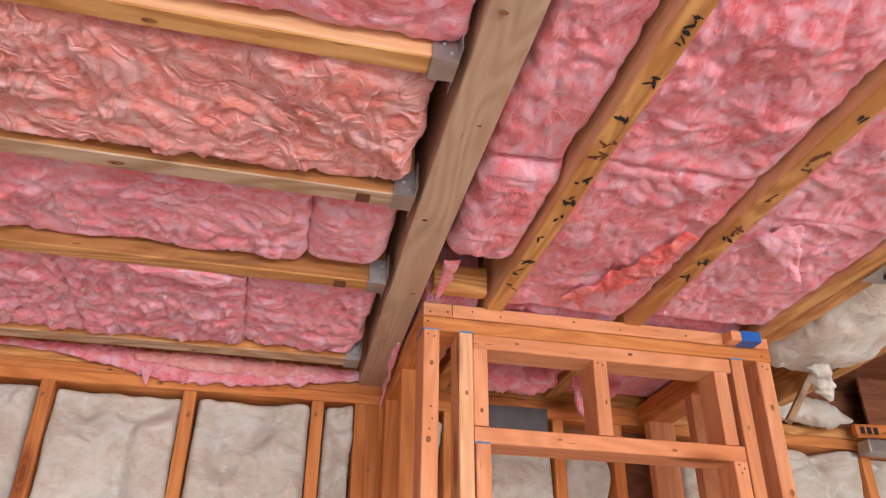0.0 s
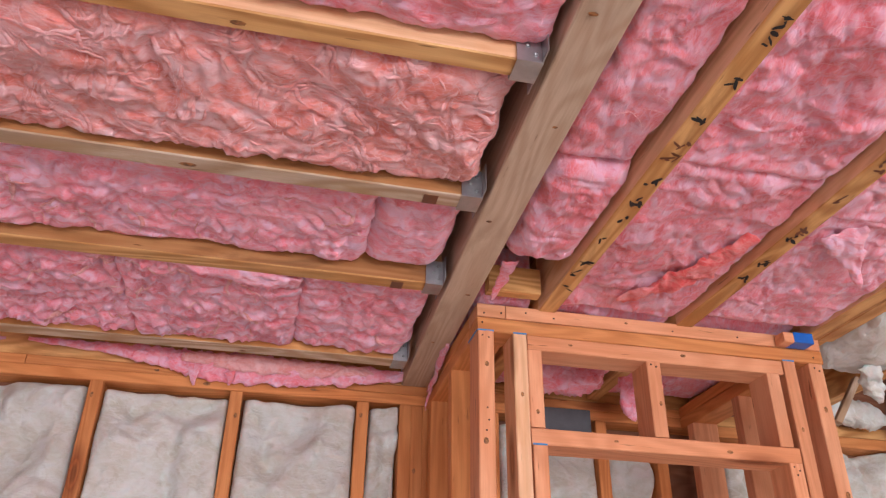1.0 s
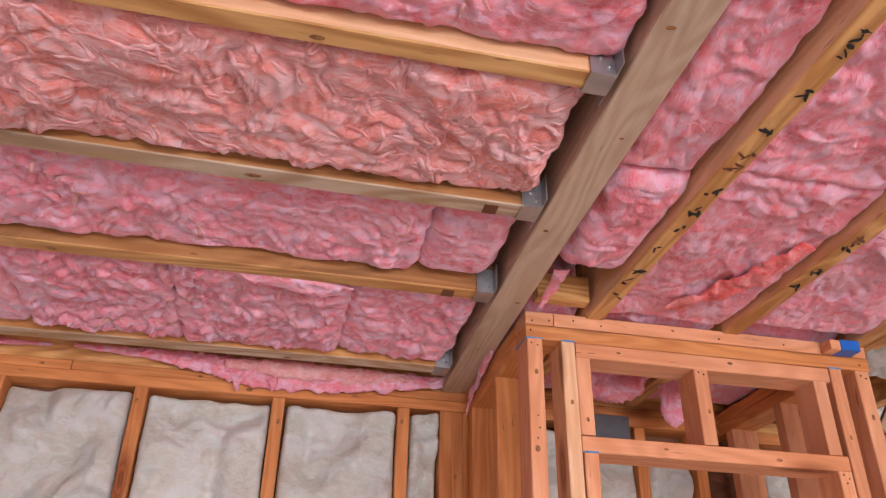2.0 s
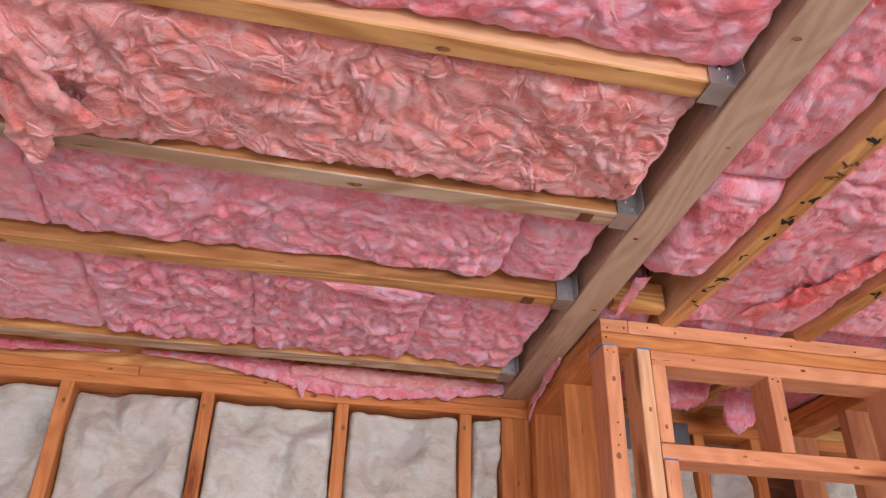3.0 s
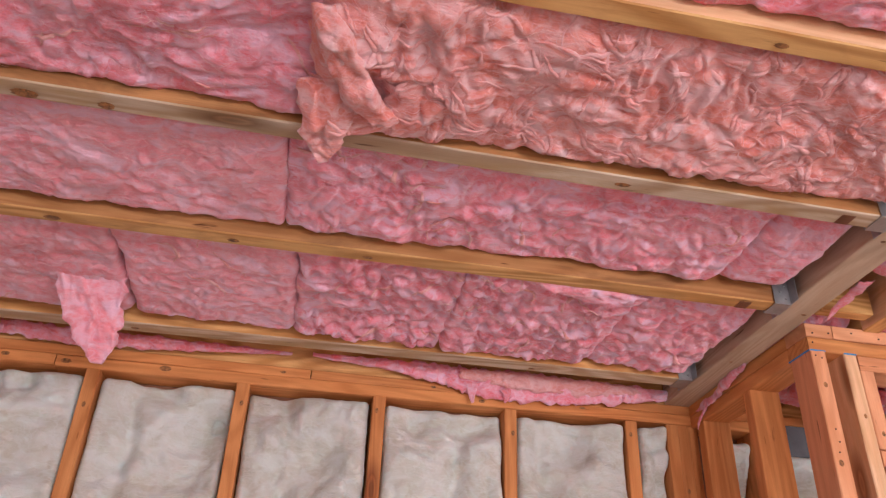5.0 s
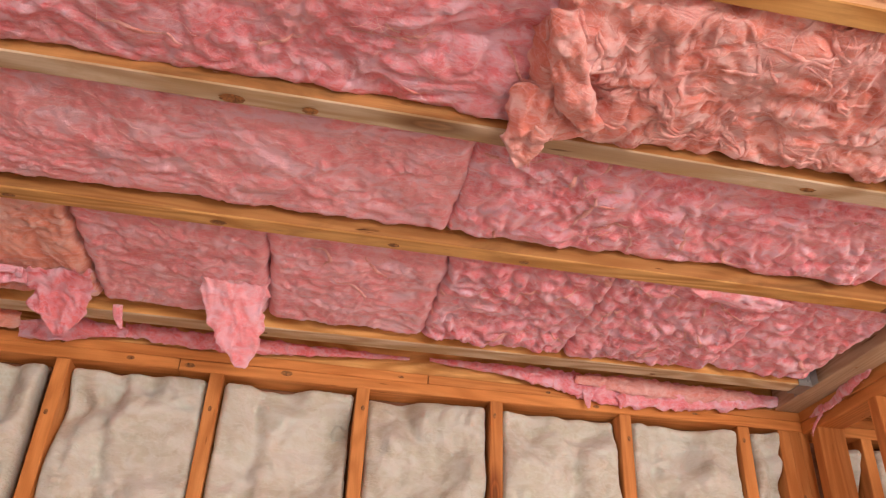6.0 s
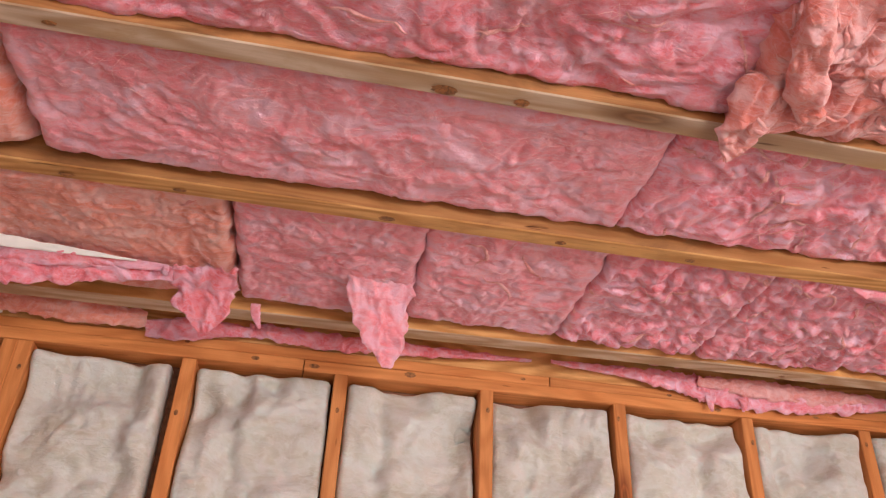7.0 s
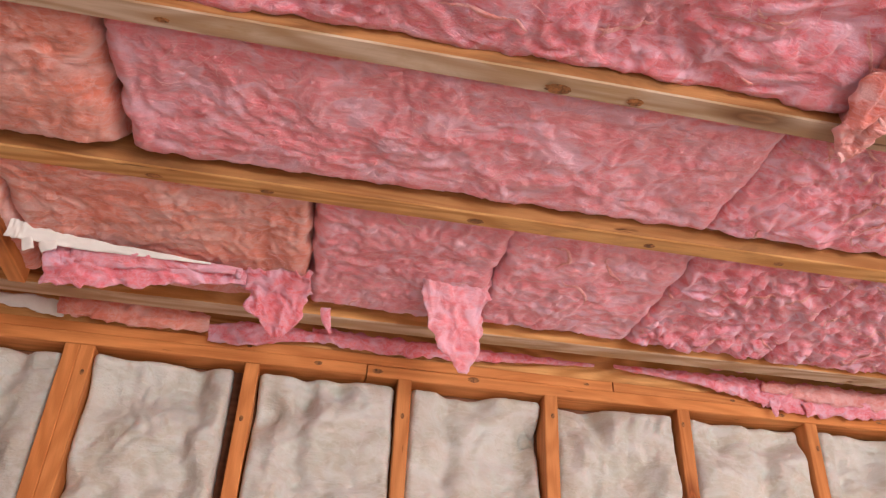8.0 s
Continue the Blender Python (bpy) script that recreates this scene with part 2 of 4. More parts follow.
def batt(name, axis, corner, length, width, thick, material, seed, label, low=0.01, fold=0.008, fine=0.003,
         freq=1.0, ends=0.014, sides=0.022, step=0.0055, ragged=0.006, swells=(), strands=0, locks=0, curl=0.004, wave=22, group="", category="insulation"):
    """A batt of glass wool. Local x runs along it, local z out of its open face; its back lies at corner.
    ends, sides: how far the edges are rounded."""
    turn = {"x": Matrix(((1, 0, 0), (0, -1, 0), (0, 0, -1))), "y": Matrix(((0, 1, 0), (1, 0, 0), (0, 0, -1))),
            "wall": Matrix(((1, 0, 0), (0, 0, -1), (0, 1, 0)))}[axis].to_4x4()
    turn.translation = corner
    nu, nv = max(6, int(length / step)), max(6, int(width / step))
    bm = bmesh.new()
    grid = []
    for i in range(nu + 1):
        row = []
        for j in range(nv + 1):
            u, v = length * i / nu, width * j / nv
            du, dv = min(u, length - u), min(v, width - v)
            d, z = min(du, dv), thick
            for e, radius in ((du, ends), (dv, sides)):
                radius *= 1 + 0.3 * noise.noise(Vector((u * 9, v * 9, seed * 3.1)))
                if e < radius:
                    k = 1 - e / radius
                    z -= radius * (1 - math.sqrt(max(0.0, 1 - k * k)))
            edge = min(1.0, 0.15 + d / 0.045)
            z += relief((u, v), seed, low, fold, fine, freq) * edge
            for su, sv, sr, sa in swells:
                z += sa * math.exp(-((u - su) ** 2 + (v - sv) ** 2) / (sr * sr))
            nz = noise.noise_vector(Vector((u * wave + seed, v * wave, seed)))
            n2 = noise.noise_vector(Vector((u * 60 + seed, v * 60, seed + 4)))
            rag = ragged * max(0.0, 1 - d / 0.03)
            row.append(bm.verts.new((u + nz.x * (curl + rag) + n2.x * (0.3 * curl + 0.4 * rag),
                                     v + nz.y * (curl + rag) + n2.y * (0.3 * curl + 0.4 * rag), z)))
        grid.append(row)
    for i in range(nu):
        for j in range(nv):
            bm.faces.new((grid[i][j], grid[i + 1][j], grid[i + 1][j + 1], grid[i][j + 1]))
    rim = ([grid[i][0] for i in range(nu)] + [grid[nu][j] for j in range(nv)]
           + [grid[i][nv] for i in range(nu, 0, -1)] + [grid[0][j] for j in range(nv, 0, -1)])
    levels = [rim]
    for k in (0.66, 0.33, 0.0):
        levels.append([bm.verts.new((p.co.x, p.co.y, p.co.z * k)) for p in rim])
    for a, b in zip(levels, levels[1:]):
        for k in range(len(rim)):
            n = (k + 1) % len(rim)
            bm.faces.new((a[n], a[k], b[k], b[n]))
    bm.faces.new(levels[-1][::-1])
    pts = [[Vector(p.co) for p in row] for row in grid]
    ob = tagged(link(name, bm, material, None, turn, label, True), "", category, group)
    rnd = random.Random(seed * 77 + 5)

    def at(i, j):
        a, b = int(i), int(j)
        fi, fj = i - a, j - b
        return pts[a][b].lerp(pts[a + 1][b], fi).lerp(pts[a][b + 1].lerp(pts[a + 1][b + 1], fi), fj)

    for count, nm, mat, r0, r1, steps, lab in ((strands // 5, "fuzz", HAIR, 0.00014, 0.0004, (14, 40), "pale loose glass fibres"),
                                              (locks, "lock", LOCK, 0.002, 0.0062, (10, 34), "curled locks of torn wool")):
        if not count:
            continue
        sb = bmesh.new()
        for _ in range(count):
            i, j = rnd.uniform(0, nu), rnd.uniform(0, nv)
            drift, lift, r, path = rnd.uniform(-1.6, 1.6), rnd.uniform(-0.0006, 0.003), rnd.uniform(r0, r1), []
            for k in range(rnd.randint(*steps)):
                if not (0 <= i < nu - 1 and 0 <= j < nv - 1):
                    break
                path.append(at(i, j) + Vector((0, 0, (lift if nm == "fuzz" else lift * 0.5 - 0.001) + 0.0012 * math.sin(k * 0.5))))
                p = path[-1]
                ang = drift + 4.5 * noise.noise(Vector((p.x * 9 + seed, p.y * 9, seed * 2.0)))
                i, j = i + math.cos(ang) * 0.9, j + math.sin(ang) * 0.9
            strand(sb, path, r, 0.55 if nm == "lock" else 1.0)
        tagged(link(nm, sb, mat, ob, turn, lab, True), kind="stuff")
    return ob


def strand(bm, path, r, flat=1.0):
    if len(path) < 4:
        return
    last, sides = None, 3 if r < 0.001 else 7
    for k, p in enumerate(path):
        d = (path[min(k + 1, len(path) - 1)] - path[max(k - 1, 0)]).normalized()
        side = d.cross(Vector((0, 0, 1)))
        side = side.normalized() if side.length > 1e-4 else Vector((1, 0, 0))
        up = side.cross(d)
        rr = r * (1.05 - abs(2 * k / (len(path) - 1) - 1) ** 2)
        ring = [bm.verts.new(p + (side * math.cos(q * 6.2832 / sides) + up * math.sin(q * 6.2832 / sides) * flat) * rr) for q in range(sides)]
        if last:
            for q in range(sides):
                bm.faces.new((last[q], ring[q], ring[(q + 1) % sides], last[(q + 1) % sides]))
        last = ring


def tuft(name, points, half_w, half_t, material, seed, parent=None, label="", group="", rough=0.3, wide=(0, 1, 0), segs=16, taper=0.6):
    """A torn roll of wool along points: an oval, lumpy section that thins at its ends."""
    pts = [Vector(p) for p in points]
    dense = []
    for a, b in zip(pts, pts[1:]):
        n = max(2, int((b - a).length / 0.006))
        dense += [a.lerp(b, k / n) for k in range(n)]
    dense.append(pts[-1])
    for _ in range(6):
        dense = [dense[0]] + [(a + b * 2 + c) / 4 for a, b, c in zip(dense, dense[1:], dense[2:])] + [dense[-1]]
    bm = bmesh.new()
    rings, wide = [], Vector(wide)
    for k, p in enumerate(dense):
        f = k / (len(dense) - 1)
        d = (dense[min(k + 1, len(dense) - 1)] - dense[max(k - 1, 0)]).normalized()
        w = (wide - d * wide.dot(d)).normalized()
        o = d.cross(w)
        thin = max(0.05, min(1.0, 0.4 + 5 * f, 6 * (1 - f))) ** 0.6 * (1 + 0.25 * noise.noise(Vector((f * 6, seed, 0)))) * (1 + (taper - 1) * f)
        ring = []
        for q in range(segs):
            a = 2 * math.pi * q / segs
            v = w * math.cos(a) * half_w + o * math.sin(a) * half_t
            s = Vector((p + v)) * 14 + Vector((seed, 0, seed))
            lump = 1 + rough * (1.3 * noise.noise(s) + 1.0 * noise.noise(s * 2.6) + 0.8 * noise.noise(s * 6.0))
            ring.append(bm.verts.new(p + v * thin * lump + noise.noise_vector(s * 1.2) * 0.008))
        rings.append(ring)
    for a, b in zip(rings, rings[1:]):
        for q in range(segs):
            bm.faces.new((a[q], a[(q + 1) % segs], b[(q + 1) % segs], b[q]))
    bm.faces.new(rings[0])
    bm.faces.new(rings[-1])
    bmesh.ops.recalc_face_normals(bm, faces=bm.faces[:])
    rr = random.Random(seed)
    spots = [(Vector(p.co), dense[k]) for k, ring in enumerate(rings) for p in ring]
    for _ in range(len(dense) // 2 if material is not PAPER else 0):
        p, c = rr.choice(spots)
        out = (p - c).normalized() if (p - c).length > 1e-5 else Vector((0, 0, -1))
        way = (out + Vector((rr.uniform(-1.6, 1.6), rr.uniform(-1.6, 1.6), rr.uniform(-1.6, 0.6)))).normalized()
        n, bend = rr.randint(4, 9), Vector((rr.uniform(-1, 1), rr.uniform(-1, 1), -0.5)) * 0.0012
        strand(bm, [p - out * 0.002 + way * (0.0028 * q) + bend * (q * q * 0.15) for q in range(n)], rr.uniform(0.0002, 0.0005))
    ob = link(name, bm, material, parent, None, label, True)
    if not parent:
        tagged(ob, "", "insulation", group)
    return ob


def fleece(name, spine, halves, thick, material, seed, label, across=(1, 0, 0), rag=0.35, fold=0.012, parent=None, group="torn wool", step=0.0045):
    """A torn sheet of felted wool along a spine: half widths along it, ragged edges that thin out, soft folds."""
    pts, wide = [Vector(p) for p in spine], Vector(across)
    total = sum((b - a).length for a, b in zip(pts, pts[1:]))
    nu, nv = max(8, int(total / step)), max(6, int(2 * max(halves) / step))
    line = []
    for k in range(nu + 1):
        f = k / nu * (len(pts) - 1)
        i = min(int(f), len(pts) - 2)
        line.append((pts[i].lerp(pts[i + 1], f - i), halves[i] + (halves[i + 1] - halves[i]) * (f - i)))
    for _ in range(8):
        line = [line[0]] + [((a[0] + b[0] * 2 + c[0]) / 4, (a[1] + b[1] * 2 + c[1]) / 4) for a, b, c in zip(line, line[1:], line[2:])] + [line[-1]]
    bm, upper, lower = bmesh.new(), [], []
    for k, (p, hw) in enumerate(line):
        d = (line[min(k + 1, nu)][0] - line[max(k - 1, 0)][0]).normalized()
        w = (wide - d * wide.dot(d)).normalized()
        o = d.cross(w)
        u = total * k / nu
        tip = min(1.0, 0.15 + min(k, nu - k) / nu * 7)
        row = ([], [])
        for j in range(nv + 1):
            e = 2 * j / nv - 1
            side = 3.0 if e > 0 else -3.0
            tear = noise.noise(Vector((u * 26, side, seed))) + 0.45 * noise.noise(Vector((u * 60, side, seed))) + 0.12 * noise.noise(Vector((u * 140, side, seed)))
            a = e * hw * (1 + rag * tear * abs(e))
            q = Vector((u * 15, a * 22, seed * 1.7))
            q = q + noise.noise_vector(q) * 0.5
            bend = fold * (noise.noise(q) + 0.5 * noise.noise(q * 2.3) + 0.9 * abs(noise.noise(q * 1.6)))
            slip = d * (0.5 * hw * rag * noise.noise(Vector((a * 60, seed, k / nu))) * (2 * k / nu - 1))
            mid = p + w * a + o * bend + slip
            t = thick * tip * math.sqrt(max(0.0, 1 - abs(e) ** 3)) * (0.8 + 0.7 * abs(noise.noise(q * 2.2)) + 0.25 * noise.noise(q * 6.0)) + 0.0005
            row[0].append(bm.verts.new(mid + o * t))
            row[1].append(bm.verts.new(mid - o * t))
        upper.append(row[0])
        lower.append(row[1])
    for k in range(nu):
        for j in range(nv):
            bm.faces.new((upper[k][j], upper[k + 1][j], upper[k + 1][j + 1], upper[k][j + 1]))
            bm.faces.new((lower[k][j + 1], lower[k + 1][j + 1], lower[k + 1][j], lower[k][j]))
        for j in (0, nv):
            bm.faces.new((upper[k][j], lower[k][j], lower[k + 1][j], upper[k + 1][j]))
    for k in (0, nu):
        for j in range(nv):
            bm.faces.new((upper[k][j], upper[k][j + 1], lower[k][j + 1], lower[k][j]))
    bmesh.ops.recalc_face_normals(bm, faces=bm.faces[:])
    ob = link(name, bm, material, parent, None, label, True)
    return ob if parent else tagged(ob, "", "insulation", group)


def slab(name, lo, hi, material, kind="structure", label="", category=""):
    size = tuple(b - a for a, b in zip(lo, hi))
    mid = tuple((a + b) / 2 for a, b in zip(lo, hi))
    return tagged(link(name, box_mesh(size, 0), material, None, Matrix.Translation(mid)), label, category, "", kind)


# ---- the shell of the room ----
slab("ground", (-60, -60, -0.5), (60, 60, -0.16), SOIL, label="bare earth around the house", category="ground")
slab("floor", (-4.3, -3.5, -0.15), (3.7, 3.2, 0.0), CONCRETE, label="bare concrete floor slab", category="floor")
slab("ceiling", (-4.3, -3.5, 2.645), (3.7, 3.2, 2.67), PLY, label="dark plywood deck above the joists", category="ceiling")


def holed_wall(name, axis, at, thick, a0, a1, h0, h1, z0, z1, label):
    """A plain wall with one opening from h0 to h1 and z0 to z1."""
    ob = group_at(name, (at, 0, 0) if axis == "x" else (0, at, 0))
    tagged(ob, label, "wall", "", "structure")
    for lo, hi, za, zb in ((a0, h0, 0, 2.645), (h1, a1, 0, 2.645), (h0, h1, 0, z0), (h0, h1, z1, 2.645)):
        size, mid = (thick, hi - lo, zb - za), (at, (lo + hi) / 2, (za + zb) / 2)
        if axis == "y":
            size, mid = (size[1], size[0], size[2]), (mid[1], mid[0], mid[2])
        link("wall_panel", box_mesh(size, 0), BOARD, ob, Matrix.Translation(mid))
    return ob


holed_wall("wall_west", "x", -4.25, 0.1, -3.4, 3.09, -3.15, -0.65, 0.2, 2.3, "unfinished boarded wall with a wide window opening")
holed_wall("wall_south", "y", -3.45, 0.1, -4.3, 3.7, -0.65, 3.15, 0.2, 2.2, "unfinished boarded wall with a wide opening")
# unseen partition, added to keep the west lamp off the wall's left end
slab("wall_inner", (-2.36, 0.7, 0), (-2.26, 2.99, 2.43), PLY, label="unseen dark boarded partition added to block light", category="wall")
slab("wall_east", (3.6, -3.4, 0), (3.7, 3.09, 2.645), BOARD, label="unfinished boarded wall", category="wall")

# ---- far stud wall ----
WALL_Y, DEEP = 3.0, 0.089
north = tagged(group_at("wall_north", (0, WALL_Y, 0)), "open stud wall of orange fir with white batts between the studs", "wall", "", "structure")
link("sheathing", box_mesh((8.0, 0.012, 2.64), 0, (-0.3, 3.1, 1.32)), PLY, north, None, "dark reddish sheathing board behind the studs")
for lo, hi in ((-4.2, -1.13), (-1.127, 0.795), (0.798, 1.75)):
    lumber("top_plate", (lo, WALL_Y + DEEP / 2, 2.4215), (hi, WALL_Y + DEEP / 2, 2.4215), DEEP, 0.033, FIR, north)
for lo, hi in ((-4.2, -0.42), (-0.417, 1.75)):
    lumber("top_plate", (lo, WALL_Y + DEEP / 2 + 0.001, 2.4535), (hi, WALL_Y + DEEP / 2 + 0.001, 2.4535), DEEP, 0.030, FIR, north)
lumber("rim_board", (-4.2, WALL_Y + 0.03, 2.556), (1.75, WALL_Y + 0.03, 2.556), 0.038, 0.172, PINE, north)
lumber("bottom_plate", (-4.2, WALL_Y + DEEP / 2, 0.019), (3.6, WALL_Y + DEEP / 2, 0.019), DEEP, 0.038, FIR, north)
STUDS = [0.578, 0.191, -0.2115, -0.608, -1.023, -1.434, -1.857, -1.895, -2.27, -2.68, -3.09, -3.5, -3.9]
for x in STUDS + [0.7125, 0.7495, 0.7835]:
    lumber("stud", (x, WALL_Y + DEEP / 2, 0.038), (x, WALL_Y + DEEP / 2, 2.404), 0.038 if x < 0.75 else 0.03, DEEP, FIR, north)

# ---- closet partition: front with an opening over a sill, and a west return ----
FRONT_Y = 2.36
MID_Y = FRONT_Y + DEEP / 2
front = tagged(group_at("wall_partition_front", (0.78, FRONT_Y, 0)), "open closet framing of pale orange fir with a high opening over a sill", "wall", "", "structure")
lumber("top_plate", (0.778, MID_Y, 2.455), (0.851, MID_Y, 2.455), DEEP, 0.036, FIR_PALE, front)
lumber("top_plate", (0.853, MID_Y, 2.455), (1.748, MID_Y, 2.455), DEEP, 0.036, FIR_PALE, front)
lumber("top_plate", (0.778, MID_Y, 2.417), (1.748, MID_Y, 2.417), DEEP, 0.037, FIR, front)
lumber("header", (0.907, MID_Y, 2.3775), (1.618, MID_Y, 2.3775), DEEP, 0.039, FIR_PALE, front)
lumber("corner_post", (0.7985, MID_Y, 0), (0.7985, MID_Y, 2.398), 0.04, DEEP, FIR_PALE, front)
lumber("king_stud", (0.887, MID_Y, 0), (0.887, MID_Y, 2.398), 0.036, DEEP, FIR_CREAM, front)
lumber("trimmer", (0.9245, MID_Y, 2.1625), (0.9245, MID_Y, 2.3575), 0.037, DEEP, FIR_PALE, front)
lumber("sill", (0.907, MID_Y, 2.141), (1.618, MID_Y, 2.141), DEEP, 0.04, FIR_PALE, front)
lumber("trimmer", (0.9275, MID_Y, 0), (0.9275, MID_Y, 2.1205), 0.036, DEEP, FIR_PALE, front)
lumber("cripple_stud", (1.2435, MID_Y, 2.1615), (1.2435, MID_Y, 2.3575), 0.038, DEEP, FIR_PALE, front)
lumber("trimmer", (1.5865, MID_Y, 2.1615), (1.5865, MID_Y, 2.3575), 0.038, DEEP, FIR_PALE, front)
lumber("trimmer", (1.6005, MID_Y, 0), (1.6005, MID_Y, 2.1205), 0.038, DEEP, FIR_PALE, front)
lumber("king_stud", (1.64, MID_Y, 0), (1.64, MID_Y, 2.398), 0.036, DEEP, FIR_PALE, front)
lumber("corner_post", (1.724, MID_Y, 0), (1.724, MID_Y, 2.398), 0.042, DEEP, FIR_PALE, front)
# carpenter's layout lines
for x0, x1, z in ((0.779, 0.82, 2.399), (0.87, 0.905, 2.399), (0.909, 0.945, 2.1215), (1.622, 1.658, 2.399)):
    link("layout_line", box_mesh((x1 - x0, 0.001, 0.004), 0, ((x0 + x1) / 2, FRONT_Y - 0.0008, z)), CHALK, front, None, "blue chalk layout line")
link("layout_line", box_mesh((0.001, DEEP, 0.004), 0, (0.7768, MID_Y, 2.399)), CHALK, front, None, "blue chalk layout line")
# nail heads and stamps
for x, z in ((0.795, 2.446), (0.84, 2.45), (0.905, 2.457), (1.66, 2.446), (1.72, 2.415), (0.79, 2.42)):
    bm = bmesh.new()
    bmesh.ops.create_cone(bm, cap_ends=True, segments=10, radius1=0.0024, radius2=0.002, depth=0.002)
    link("nail_head", bm, INK, front, Matrix.Translation((x, FRONT_Y - 0.0012, z)) @ pose(0, 0, 0, 90))

west = tagged(group_at("wall_partition_west", (0.82, 2.7, 0)), "side of the closet framing in orange fir studs", "wall", "", "structure")
WX = 0.778 + DEEP / 2
lumber("top_plate", (WX, 2.4505, 2.455), (WX, 2.999, 2.455), DEEP, 0.036, FIR, west)
lumber("top_plate", (WX, 2.4505, 2.417), (WX, 2.999, 2.417), DEEP, 0.037, FIR, west)
for y in (2.665, 2.94):
    lumber("stud", (WX, y, 0), (WX, y, 2.398), DEEP, 0.04, FIR, west)

east = tagged(group_at("wall_partition_east", (1.7, 2.7, 0)), "far side of the closet framing in fir studs", "wall", "", "structure")
EX = 1.748 - DEEP / 2
lumber("top_plate", (EX, 2.4505, 2.455), (EX, 2.999, 2.455), DEEP, 0.036, FIR, east)
lumber("top_plate", (EX, 2.4505, 2.417), (EX, 2.999, 2.417), DEEP, 0.037, FIR, east)
for y in (2.665, 2.94):
    lumber("stud", (EX, y, 0), (EX, y, 2.398), DEEP, 0.04, FIR_PALE, east)
for x in (1.0, 1.37, 1.575):
    lumber("stud", (x, WALL_Y + DEEP / 2, 0.038), (x, WALL_Y + DEEP / 2, 2.404), 0.038, DEEP, FIR, north)

# ---- wall beyond the closet ----
beyond = tagged(group_at("wall_beyond", (2.6, WALL_Y, 0)), "stud wall with white batts beyond the closet", "wall", "", "structure")
lumber("top_plate", (1.752, WALL_Y + DEEP / 2, 2.4), (3.6, WALL_Y + DEEP / 2, 2.4), DEEP, 0.038, FIR, beyond)
lumber("top_plate", (1.752, WALL_Y + DEEP / 2, 2.439), (3.6, WALL_Y + DEEP / 2, 2.439), DEEP, 0.038, PINE, beyond)
for x in (1.775, 2.12, 2.53, 2.94, 3.35):
    lumber("stud", (x, WALL_Y + DEEP / 2, 0.038), (x, WALL_Y + DEEP / 2, 2.38), 0.038, DEEP, FIR, beyond)

# ---- girder and joists ----
girder = tagged(lumber("girder", (0.662, -0.5, 2.515), (0.737, 2.998, 2.556), 0.083, 0.172, GIRDER), "weathered grey-brown timber girder carrying the joist ends", "beam")


def joist(p0, p1, w, material, label, h=0.184, under=None):
    return tagged(lumber("ceiling_joist", (p0[0], p0[1], p0[2] + h / 2), (p1[0], p1[1], p1[2] + h / 2), w, h, material, under=under), label, "joist", "ceiling joists")


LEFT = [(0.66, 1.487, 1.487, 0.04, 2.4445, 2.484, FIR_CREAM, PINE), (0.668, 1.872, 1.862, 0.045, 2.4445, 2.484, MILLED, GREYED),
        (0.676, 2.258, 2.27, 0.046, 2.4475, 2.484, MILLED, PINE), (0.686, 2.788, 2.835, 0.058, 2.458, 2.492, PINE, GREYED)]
for (gx, y0, y1, w, z0, z1, mat, under), lab in zip(LEFT, (
        "honey-coloured pine ceiling joist in a steel hanger", "pine ceiling joist with a weathered grey underside",
        "yellow pine ceiling joist with knots in a steel hanger", "grey-edged pine ceiling joist close to the stud wall")):
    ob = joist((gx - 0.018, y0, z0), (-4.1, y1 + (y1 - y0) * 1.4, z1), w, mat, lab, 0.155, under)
    if 1.6 < y0 < 2.5:
        link("resin_stain", box_mesh((0.028, 0.03, 0.002), 0), RESIN, ob, Matrix.Translation((0.555, y0 + 0.005, z0 - 0.0005)), "dark brown resin stain")
joist((0.62, 1.09, 2.4445), (-4.1, 1.09, 2.484), 0.042, PINE, "pine ceiling joist in a steel hanger", 0.155)
